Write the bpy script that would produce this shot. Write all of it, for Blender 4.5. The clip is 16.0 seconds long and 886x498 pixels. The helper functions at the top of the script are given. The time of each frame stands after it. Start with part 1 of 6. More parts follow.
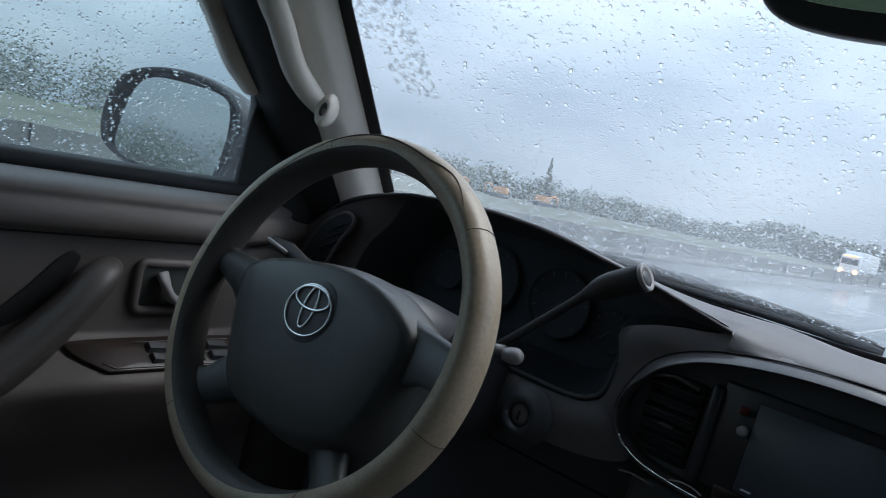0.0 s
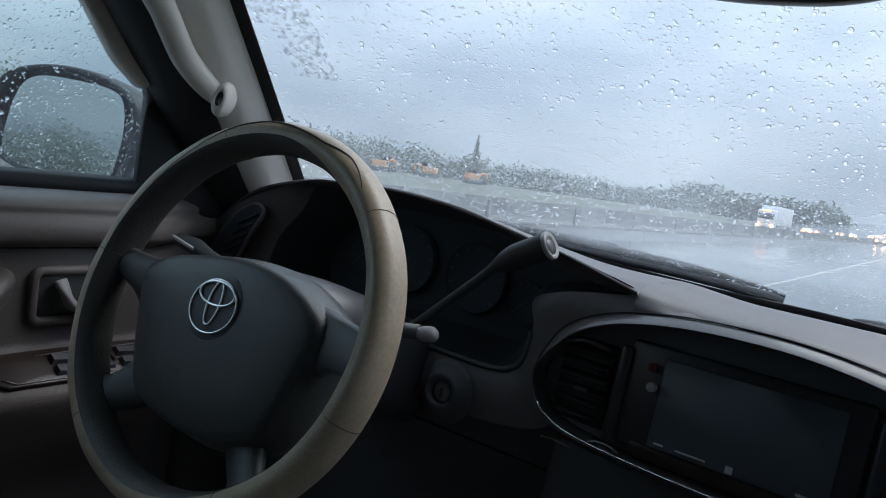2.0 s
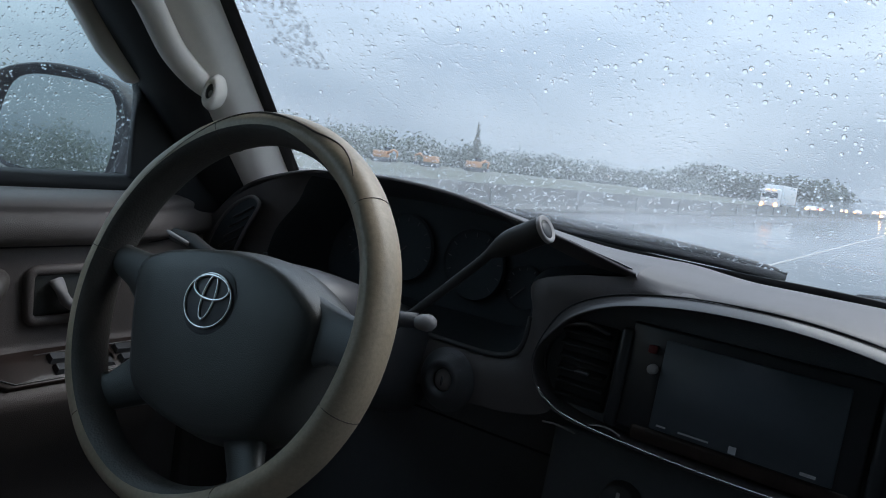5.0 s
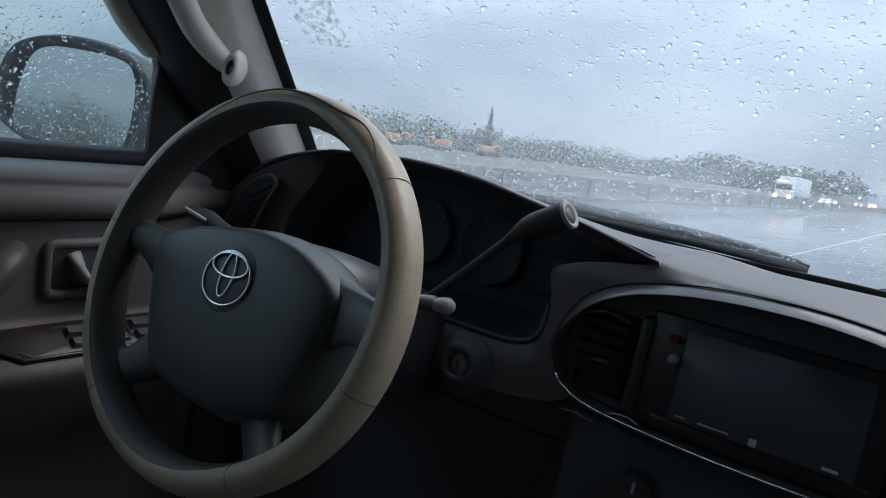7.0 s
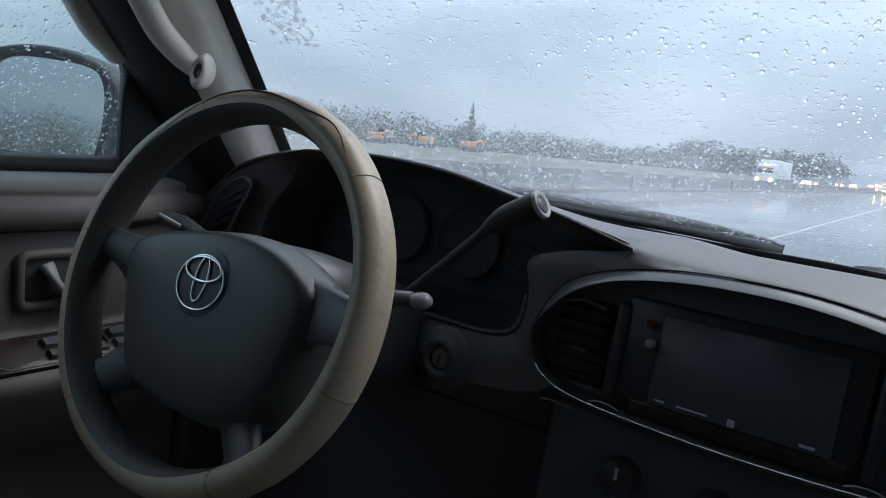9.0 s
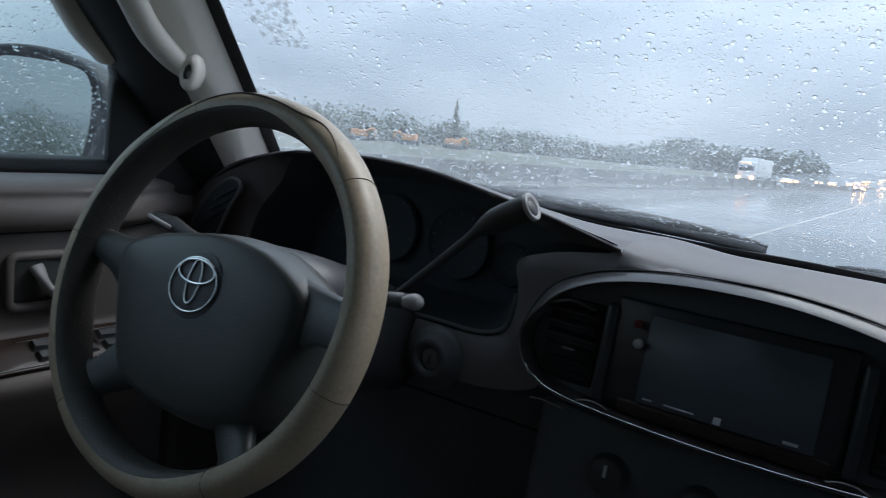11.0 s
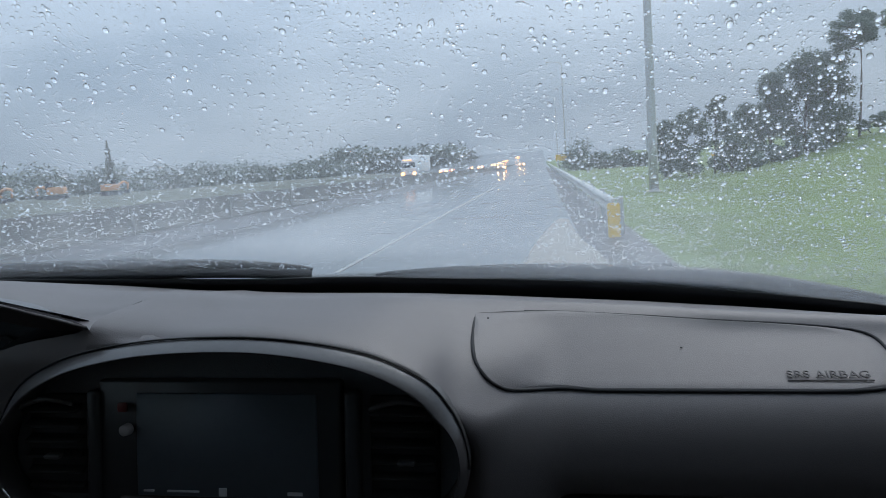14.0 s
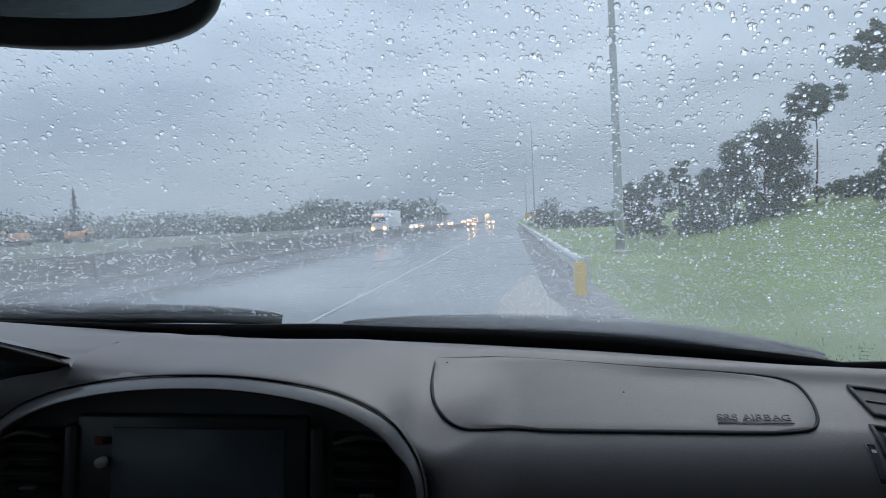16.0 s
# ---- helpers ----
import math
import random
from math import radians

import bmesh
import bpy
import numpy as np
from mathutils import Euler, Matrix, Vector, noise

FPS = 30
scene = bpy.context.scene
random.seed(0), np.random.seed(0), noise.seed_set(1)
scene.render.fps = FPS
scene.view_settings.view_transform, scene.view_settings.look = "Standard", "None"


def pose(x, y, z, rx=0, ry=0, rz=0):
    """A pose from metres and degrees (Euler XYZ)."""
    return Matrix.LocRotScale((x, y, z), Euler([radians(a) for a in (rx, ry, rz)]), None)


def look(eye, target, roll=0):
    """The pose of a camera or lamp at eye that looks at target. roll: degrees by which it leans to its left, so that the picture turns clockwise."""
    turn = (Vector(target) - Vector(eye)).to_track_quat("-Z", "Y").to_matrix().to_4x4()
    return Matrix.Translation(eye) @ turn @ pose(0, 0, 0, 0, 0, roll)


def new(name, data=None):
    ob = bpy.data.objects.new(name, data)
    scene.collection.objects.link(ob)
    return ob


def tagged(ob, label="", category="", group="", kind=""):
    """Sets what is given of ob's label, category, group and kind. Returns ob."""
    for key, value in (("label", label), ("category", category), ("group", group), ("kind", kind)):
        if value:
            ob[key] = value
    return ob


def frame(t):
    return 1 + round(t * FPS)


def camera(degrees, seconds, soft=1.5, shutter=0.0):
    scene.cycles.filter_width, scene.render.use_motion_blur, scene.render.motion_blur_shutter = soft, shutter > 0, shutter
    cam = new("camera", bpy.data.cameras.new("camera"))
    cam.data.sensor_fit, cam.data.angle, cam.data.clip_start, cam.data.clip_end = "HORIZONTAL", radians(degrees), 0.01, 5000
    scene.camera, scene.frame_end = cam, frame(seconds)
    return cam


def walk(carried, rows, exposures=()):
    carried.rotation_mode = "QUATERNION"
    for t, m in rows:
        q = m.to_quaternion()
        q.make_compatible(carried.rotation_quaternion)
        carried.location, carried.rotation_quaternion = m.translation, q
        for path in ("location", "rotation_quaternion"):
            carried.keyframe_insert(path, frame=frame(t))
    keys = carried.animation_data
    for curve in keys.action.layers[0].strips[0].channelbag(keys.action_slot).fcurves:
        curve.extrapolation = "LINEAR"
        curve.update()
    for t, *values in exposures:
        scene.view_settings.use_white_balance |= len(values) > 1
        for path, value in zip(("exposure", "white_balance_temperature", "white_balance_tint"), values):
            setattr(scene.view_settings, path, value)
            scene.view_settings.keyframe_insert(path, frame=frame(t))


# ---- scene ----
cam = camera(64.0, 16.0, soft=1.0, shutter=0.5)

PATH = [
    (0, (0.087, -0.465, 1.403), (-1.193, 1.062, 1.221), 11.9),
    (0.5, (0.087, -0.458, 1.403), (-1.125, 1.123, 1.225), 11.3),
    (1, (0.101, -0.452, 1.406), (-1.028, 1.189, 1.227), 9.4),
    (1.5, (0.102, -0.446, 1.406), (-1.027, 1.193, 1.205), 8.6),
    (2, (0.106, -0.444, 1.406), (-1.021, 1.196, 1.206), 8.0),
    (2.5, (0.108, -0.442, 1.406), (-1.008, 1.205, 1.199), 7.6),
    (3, (0.107, -0.438, 1.405), (-0.991, 1.219, 1.186), 7.2),
    (5.5, (0.109, -0.433, 1.404), (-1.029, 1.194, 1.167), 6.3),
    (6, (0.101, -0.438, 1.403), (-1.072, 1.164, 1.159), 7.6),
    (6.5, (0.101, -0.44, 1.405), (-1.078, 1.156, 1.155), 7.9),
    (7, (0.096, -0.433, 1.401), (-1.049, 1.183, 1.121), 7.6),
    (7.5, (0.1, -0.43, 1.401), (-1.081, 1.159, 1.116), 7.0),
    (8, (0.106, -0.419, 1.399), (-1.021, 1.207, 1.105), 5.8),
    (10.5, (0.106, -0.438, 1.403), (-1.003, 1.203, 1.126), 5.3),
    (11, (0.104, -0.436, 1.405), (-0.972, 1.225, 1.117), 5.5),
    (11.2, (0.128, -0.414, 1.413), (-0.857, 1.303, 1.112), 4.0),
    (11.3, (0.170, -0.405, 1.424), (-0.741, 1.345, 1.160), 1.6),
    (11.5, (0.2, -0.347, 1.456), (-0.458, 1.527, 1.221), -0.6),
    (11.7, (0.210, -0.335, 1.452), (-0.281, 1.586, 1.163), 4.3),
    (12, (0.232, -0.33, 1.445), (-0.098, 1.615, 1.111), -1.7),
    (12.5, (0.259, -0.282, 1.427), (-0.08, 1.646, 1.016), -5.5),
    (13, (0.267, -0.288, 1.43), (-0.079, 1.66, 1.138), -5.2),
    (13.5, (0.267, -0.293, 1.433), (-0.053, 1.667, 1.202), -4.3),
    (14, (0.263, -0.296, 1.432), (-0.028, 1.67, 1.207), -4.1),
    (14.5, (0.27, -0.31, 1.433), (0.009, 1.663, 1.227), -4.2),
    (15, (0.28, -0.348, 1.43), (0.113, 1.639, 1.28), -3.1),
    (15.5, (0.277, -0.351, 1.431), (0.102, 1.639, 1.335), -2.7),
    (16, (0.276, -0.353, 1.431), (0.079, 1.636, 1.357), -2.7),
]
EXPOSURE = [(0, 0.24), (1.0, 0.17), (8.2, 0.18), (10.4, 0.29), (11.0, 0.24), (11.5, 0.12), (12.5, -0.04), (13.0, -0.09), (13.5, -0.21), (14.5, -0.25), (15.0, -0.21), (16.0, -0.29)]
walk(cam, [(t, look(eye, target, roll)) for t, eye, target, roll in PATH], EXPOSURE)

# the vehicle leans a little towards the ditch; everything in it is written in its own upright axes
LEAN = Matrix.Translation((0, 0, 1.2)) @ Matrix.Rotation(radians(1.8), 4, "Y") @ Matrix.Translation((0, 0, -1.2))

# ---- sky and light ----
world = bpy.data.worlds.new("overcast_sky")
scene.world = world
world.use_nodes = True
wn, wl = world.node_tree.nodes, world.node_tree.links
wn.clear()
w_out = wn.new("ShaderNodeOutputWorld")
w_bg = wn.new("ShaderNodeBackground")
w_sky = wn.new("ShaderNodeTexSky")
w_sky.sky_type = "NISHITA"
w_sky.sun_disc = False
w_sky.sun_elevation = radians(48)
w_sky.sun_rotation = radians(20)
w_sky.air_density = 1.0
w_sky.dust_density = 4.0
w_cloud = wn.new("ShaderNodeTexNoise")
w_cloud.inputs["Scale"].default_value = 2.6
w_cloud.inputs["Detail"].default_value = 5.0
w_cloud.inputs["Roughness"].default_value = 0.5
w_map = wn.new("ShaderNodeMapping")
w_map.inputs["Scale"].default_value = (1.0, 1.0, 3.2)
w_tc = wn.new("ShaderNodeTexCoord")
w_ramp = wn.new("ShaderNodeValToRGB")
w_ramp.color_ramp.elements[0].position = 0.36
w_ramp.color_ramp.elements[0].color = (4.0, 5.15, 6.76, 1)
w_ramp.color_ramp.elements[1].position = 0.66
w_ramp.color_ramp.elements[1].color = (6.6, 7.85, 9.6, 1)
w_mix = wn.new("ShaderNodeMixRGB")
w_mix.inputs[0].default_value = 0.9
wl.new(w_tc.outputs["Generated"], w_map.inputs[0])
wl.new(w_map.outputs[0], w_cloud.inputs["Vector"])
wl.new(w_cloud.outputs["Fac"], w_ramp.inputs[0])
wl.new(w_sky.outputs[0], w_mix.inputs[1])
wl.new(w_ramp.outputs[0], w_mix.inputs[2])
w_sep = wn.new("ShaderNodeSeparateXYZ")
w_zen = wn.new("ShaderNodeMapRange")
w_zen.inputs["From Min"].default_value = 0.05
w_zen.inputs["From Max"].default_value = 1.0
w_zen.inputs["To Min"].default_value = 1.0
w_zen.inputs["To Max"].default_value = 3.5
w_mul = wn.new("ShaderNodeVectorMath")
w_mul.operation = "SCALE"
wl.new(w_tc.outputs["Generated"], w_sep.inputs[0])
wl.new(w_sep.outputs["Z"], w_zen.inputs["Value"])
wl.new(w_mix.outputs[0], w_mul.inputs[0])
wl.new(w_zen.outputs[0], w_mul.inputs["Scale"])
wl.new(w_mul.outputs[0], w_bg.inputs[0])
w_bg.inputs[1].default_value = 0.074
wl.new(w_bg.outputs[0], w_out.inputs[0])

sun_data = bpy.data.lights.new("sun", "SUN")
sun_data.energy = 1.5
sun_data.angle = radians(40)
sun_data.color = (0.97, 0.98, 1.0)
sun = new("sun", sun_data)
sun.matrix_world = look((0, 0, 60), (-18, -38, 0))
scene.view_settings.exposure = 0.0


# ---- small builders ----
def part(name, bm, material, parent=None, label="", smooth=True, world_m=None):
    me = bpy.data.meshes.new(name)
    bm.normal_update()
    bm.to_mesh(me)
    bm.free()
    me.materials.append(material)
    if smooth:
        me.polygons.foreach_set("use_smooth", [True] * len(me.polygons))
    ob = new(name, me)
    if parent is not None:
        ob.parent = parent
    elif world_m is not None:
        ob.matrix_world = world_m
    if label:
        ob["label"] = label
    return ob


def thing(name, label, category, m=None, group="", kind=""):
    ob = new(name)
    ob.empty_display_size = 0.05
    if m is not None:
        ob.matrix_world = m
    return tagged(ob, label, category, group, kind)


def sheet(rows, close_u=False, close_v=False):
    """A bmesh skin over rows of points."""
    bm = bmesh.new()
    g = [[bm.verts.new(p) for p in r] for r in rows]
    nu, nv = len(g), len(g[0])
    for i in range(nu if close_u else nu - 1):
        for j in range(nv if close_v else nv - 1):
            a, b = g[i][j], g[(i + 1) % nu][j]
            c, d = g[(i + 1) % nu][(j + 1) % nv], g[i][(j + 1) % nv]
            bm.faces.new((a, b, c, d))
    return bm


def thick(bm, t):
    bm.normal_update()
    geom = bm.faces[:]
    bmesh.ops.solidify(bm, geom=geom, thickness=t)
    return bm


def merge(a, b):
    me = bpy.data.meshes.new("tmp")
    b.to_mesh(me)
    b.free()
    a.from_mesh(me)
    bpy.data.meshes.remove(me)
    return a


def box(sx, sy, sz, m=None, bevel=0.0, seg=2):
    bm = bmesh.new()
    bmesh.ops.create_cube(bm, size=1.0)
    bmesh.ops.scale(bm, vec=(sx, sy, sz), verts=bm.verts)
    if bevel:
        bmesh.ops.bevel(bm, geom=bm.edges[:], offset=bevel, segments=seg, affect="EDGES", profile=0.5)
    if m is not None:
        bmesh.ops.transform(bm, matrix=m, verts=bm.verts)
    return bm


def at(x, y, z, rx=0, ry=0, rz=0):
    return pose(x, y, z, rx, ry, rz)


def tube(points, radii, n=12, closed=False, flat=1.0, up=(0, 0, 1)):
    """A round bar along points; flat squashes it along the second axis."""
    pts = [Vector(p) for p in points]
    if not hasattr(radii, "__len__"):
        radii = [radii] * len(pts)
    rows = []
    for i, p in enumerate(pts):
        if closed:
            d = pts[(i + 1) % len(pts)] - pts[i - 1]
        else:
            d = pts[min(i + 1, len(pts) - 1)] - pts[max(i - 1, 0)]
        d.normalize()
        u = d.cross(Vector(up))
        if u.length < 1e-4:
            u = d.cross(Vector((0, 1, 0)))
        u.normalize()
        w = u.cross(d)
        r = radii[i]
        rows.append([p + u * (r * math.cos(a)) + w * (r * flat * math.sin(a))
                     for a in [2 * math.pi * k / n for k in range(n)]])
    bm = sheet(rows, close_u=closed, close_v=True)
    if not closed:
        for row, back in ((rows[0], False), (rows[-1], True)):
            c = bm.verts.new(sum(row, Vector()) / n)
            vs = [bm.verts.new(p) for p in row]
            for k in range(n):
                f = (vs[k], vs[(k + 1) % n], c)
                bm.faces.new(f if back else f[::-1])
        bmesh.ops.remove_doubles(bm, verts=bm.verts, dist=1e-6)
    bmesh.ops.recalc_face_normals(bm, faces=bm.faces)
    return bm


def lathe(profile, n=24, m=None):
    """Revolves (radius, height) pairs round z."""
    rows = [[(r * math.cos(a), r * math.sin(a), h) for a in [2 * math.pi * k / n for k in range(n)]] for r, h in profile]
    bm = sheet(rows, close_v=True)
    bmesh.ops.remove_doubles(bm, verts=bm.verts, dist=1e-6)
    bmesh.ops.recalc_face_normals(bm, faces=bm.faces)
    if m is not None:
        bmesh.ops.transform(bm, matrix=m, verts=bm.verts)
    return bm


def prism(outline, depth, m=None, bevel=0.0, seg=2):
    """Extrudes a closed (x, y) outline along z, from 0 to depth."""
    bm = bmesh.new()
    vs = [bm.verts.new((x, y, 0)) for x, y in outline]
    f = bm.faces.new(vs)
    top = bmesh.ops.extrude_face_region(bm, geom=[f])["geom"]
    bmesh.ops.translate(bm, vec=(0, 0, depth), verts=[v for v in top if isinstance(v, bmesh.types.BMVert)])
    bmesh.ops.recalc_face_normals(bm, faces=bm.faces)
    if bevel:
        rim = [e for e in bm.edges if len(e.link_faces) == 2 and e.calc_face_angle(0) > 0.9]
        bmesh.ops.bevel(bm, geom=rim, offset=bevel, segments=seg, affect="EDGES", profile=0.5)
    if m is not None:
        bmesh.ops.transform(bm, matrix=m, verts=bm.verts)
    return bm


def smoothstep(a, b, x):
    t = min(1.0, max(0.0, (x - a) / (b - a)))
    return t * t * (3 - 2 * t)


def curve(keys, x):
    """Value at x of a smooth line through (x, value) keys."""
    if x <= keys[0][0]:
        return keys[0][1]
    for k in range(len(keys) - 1):
        x0, v0 = keys[k]
        x1, v1 = keys[k + 1]
        if x <= x1:
            xa, va = keys[k - 1] if k else (2 * x0 - x1, 2 * v0 - v1)
            xb, vb = keys[k + 2] if k + 2 < len(keys) else (2 * x1 - x0, 2 * v1 - v0)
            t = (x - x0) / (x1 - x0)
            m0 = (v1 - va) / (x1 - xa) * (x1 - x0)
            m1 = (vb - v0) / (xb - x0) * (x1 - x0)
            return ((2 * t ** 3 - 3 * t ** 2 + 1) * v0 + (t ** 3 - 2 * t ** 2 + t) * m0
                    + (-2 * t ** 3 + 3 * t ** 2) * v1 + (t ** 3 - t ** 2) * m1)
    return keys[-1][1]


def rounded(points, n=6, closed=True):
    """A Catmull-Rom line through points of any dimension."""
    pts = [Vector(p) for p in points]
    out = []
    cnt = len(pts) if closed else len(pts) - 1
    for i in range(cnt):
        if closed:
            a, b, c, d = pts[i - 1], pts[i], pts[(i + 1) % len(pts)], pts[(i + 2) % len(pts)]
        else:
            a, b, c, d = pts[max(i - 1, 0)], pts[i], pts[i + 1], pts[min(i + 2, len(pts) - 1)]
        for k in range(n):
            t = k / n
            out.append(0.5 * ((2 * b) + (c - a) * t + (2 * a - 5 * b + 4 * c - d) * t * t + (3 * b - a - 3 * c + d) * t ** 3))
    if not closed:
        out.append(pts[-1])
    return out


def rrect(w, h, r, n=5):
    """A rounded rectangle's outline round the origin."""
    out = []
    for cx, cy, a0 in ((w / 2 - r, h / 2 - r, 0), (-w / 2 + r, h / 2 - r, 90), (-w / 2 + r, -h / 2 + r, 180), (w / 2 - r, -h / 2 + r, 270)):
        for k in range(n + 1):
            a = radians(a0 + 90 * k / n)
            out.append((cx + r * math.cos(a), cy + r * math.sin(a)))
    return out


def lettering(text, size, depth):
    """Raised letters as a bmesh in the xy plane, from the built-in font."""
    cu = bpy.data.curves.new("letters", "FONT")
    cu.body = text
    cu.size = size
    cu.extrude = depth
    ob = new("letters", cu)
    dg = bpy.context.evaluated_depsgraph_get()
    me = bpy.data.meshes.new_from_object(ob.evaluated_get(dg))
    bm = bmesh.new()
    bm.from_mesh(me)
    bpy.data.objects.remove(ob)
    bpy.data.curves.remove(cu)
    bpy.data.meshes.remove(me)
    return bm


# ---- materials ----
def mat(name, color, rough=0.5, metal=0.0, grain=0.0, grain_scale=800.0, var=0.12, var_scale=6.0, spec=0.5, coat=0.0, rough_var=0.0):
    """A surface with colour that wanders at two scales, and fine relief."""
    m = bpy.data.materials.new(name)
    m.use_nodes = True
    n, l = m.node_tree.nodes, m.node_tree.links
    b = n["Principled BSDF"]
    b.inputs["Roughness"].default_value = rough
    b.inputs["Metallic"].default_value = metal
    b.inputs["Specular IOR Level"].default_value = spec
    b.inputs["Coat Weight"].default_value = coat
    b.inputs["Coat Roughness"].default_value = 0.08
    tc = n.new("ShaderNodeTexCoord")
    big = n.new("ShaderNodeTexNoise")
    big.inputs["Scale"].default_value = var_scale
    big.inputs["Detail"].default_value = 6
    fine = n.new("ShaderNodeTexNoise")
    fine.inputs["Scale"].default_value = var_scale * 23
    fine.inputs["Detail"].default_value = 3
    l.new(tc.outputs["Object"], big.inputs["Vector"])
    l.new(tc.outputs["Object"], fine.inputs["Vector"])
    add = n.new("ShaderNodeMath")
    add.operation = "MULTIPLY_ADD"
    l.new(fine.outputs["Fac"], add.inputs[0])
    add.inputs[1].default_value = 0.45
    l.new(big.outputs["Fac"], add.inputs[2])
    ramp = n.new("ShaderNodeMapRange")
    ramp.inputs["From Min"].default_value = 0.4
    ramp.inputs["From Max"].default_value = 1.05
    ramp.inputs["To Min"].default_value = 1 - var
    ramp.inputs["To Max"].default_value = 1 + var
    l.new(add.outputs[0], ramp.inputs["Value"])
    mul = n.new("ShaderNodeVectorMath")
    mul.operation = "SCALE"
    mul.inputs[0].default_value = color
    l.new(ramp.outputs[0], mul.inputs["Scale"])
    l.new(mul.outputs[0], b.inputs["Base Color"])
    if rough_var:
        rr = n.new("ShaderNodeMapRange")
        rr.inputs["From Min"].default_value = 0.3
        rr.inputs["From Max"].default_value = 0.7
        rr.inputs["To Min"].default_value = max(0.02, rough - rough_var)
        rr.inputs["To Max"].default_value = rough + rough_var
        l.new(big.outputs["Fac"], rr.inputs["Value"])
        l.new(rr.outputs[0], b.inputs["Roughness"])
    if grain:
        vo = n.new("ShaderNodeTexVoronoi")
        vo.inputs["Scale"].default_value = grain_scale
        l.new(tc.outputs["Object"], vo.inputs["Vector"])
        bp = n.new("ShaderNodeBump")
        bp.inputs["Strength"].default_value = grain
        bp.inputs["Distance"].default_value = 0.0006
        l.new(vo.outputs["Distance"], bp.inputs["Height"])
        l.new(bp.outputs[0], b.inputs["Normal"])
    return m


def glass_mat(name, tint, veil, gloss_rough=0.02, wet_low=1.9, dry_edge=1.0):
    """A thin pane: clear, with a mirror-like surface and a faint wet film that scatters light."""
    m = bpy.data.materials.new(name)
    m.use_nodes = True
    n, l = m.node_tree.nodes, m.node_tree.links
    n.clear()
    out = n.new("ShaderNodeOutputMaterial")
    clear = n.new("ShaderNodeBsdfTransparent")
    clear.inputs[0].default_value = (*tint, 1)
    film = n.new("ShaderNodeBsdfTranslucent")
    film.inputs[0].default_value = (0.86, 0.9, 0.94, 1)
    gl = n.new("ShaderNodeBsdfGlossy")
    gl.inputs["Roughness"].default_value = gloss_rough
    fr = n.new("ShaderNodeFresnel")
    fr.inputs["IOR"].default_value = 1.3
    nz = n.new("ShaderNodeTexNoise")
    nz.inputs["Scale"].default_value = 3.0
    nz.inputs["Detail"].default_value = 5
    tc = n.new("ShaderNodeTexCoord")
    l.new(tc.outputs["Object"], nz.inputs["Vector"])
    mr = n.new("ShaderNodeMapRange")
    mr.inputs["From Min"].default_value = 0.3
    mr.inputs["From Max"].default_value = 0.7
    mr.inputs["To Min"].default_value = veil * 0.6
    mr.inputs["To Max"].default_value = veil * 1.4
    l.new(nz.outputs["Fac"], mr.inputs["Value"])
    m1 = n.new("ShaderNodeMixShader")
    # the film gathers towards the lower edge, where water runs down
    sp = n.new("ShaderNodeSeparateXYZ")
    l.new(tc.outputs["Object"], sp.inputs[0])
    lo = n.new("ShaderNodeMapRange")
    lo.inputs["From Min"].default_value = 1.48
    lo.inputs["From Max"].default_value = 1.30
    lo.inputs["To Min"].default_value = 1.0
    lo.inputs["To Max"].default_value = wet_low
    l.new(sp.outputs["Z"], lo.inputs["Value"])
    mu = n.new("ShaderNodeMath")
    mu.operation = "MULTIPLY"
    l.new(mr.outputs[0], mu.inputs[0])
    l.new(lo.outputs[0], mu.inputs[1])
    if dry_edge < 1:
        # the strip above the dash is clear on the driver's side and fogged on the other
        dry = n.new("ShaderNodeMapRange")
        dry.inputs["From Min"].default_value = 1.352
        dry.inputs["From Max"].default_value = 1.322
        dry.inputs["To Min"].default_value = 1.0
        dry.inputs["To Max"].default_value = dry_edge
        l.new(sp.outputs["Z"], dry.inputs["Value"])
        fog = n.new("ShaderNodeMapRange")
        fog.inputs["From Min"].default_value = 1.42
        fog.inputs["From Max"].default_value = 1.31
        fog.inputs["To Min"].default_value = 1.0
        fog.inputs["To Max"].default_value = 1.15
        l.new(sp.outputs["Z"], fog.inputs["Value"])
        across = n.new("ShaderNodeMapRange")
        across.inputs["From Min"].default_value = 0.0
        across.inputs["From Max"].default_value = 0.42
        l.new(sp.outputs["X"], across.inputs["Value"])
        pick = n.new("ShaderNodeMix")
        l.new(across.outputs[0], pick.inputs[0])
        l.new(dry.outputs[0], pick.inputs[2])
        l.new(fog.outputs[0], pick.inputs[3])
        both = n.new("ShaderNodeMath")
        both.operation = "MULTIPLY"
        l.new(mu.outputs[0], both.inputs[0])
        l.new(pick.outputs[0], both.inputs[1])
        l.new(both.outputs[0], m1.inputs[0])
    else:
        l.new(mu.outputs[0], m1.inputs[0])
    l.new(clear.outputs[0], m1.inputs[1])
    l.new(film.outputs[0], m1.inputs[2])
    m2 = n.new("ShaderNodeMixShader")
    l.new(fr.outputs[0], m2.inputs[0])
    l.new(m1.outputs[0], m2.inputs[1])
    l.new(gl.outputs[0], m2.inputs[2])
    l.new(m2.outputs[0], out.inputs[0])
    return m


def water_mat(name):
    m = bpy.data.materials.new(name)
    m.use_nodes = True
    b = m.node_tree.nodes["Principled BSDF"]
    b.inputs["Base Color"].default_value = (1, 1, 1, 1)
    b.inputs["Roughness"].default_value = 0.0
    b.inputs["IOR"].default_value = 1.33
    b.inputs["Transmission Weight"].default_value = 1.0
    return m


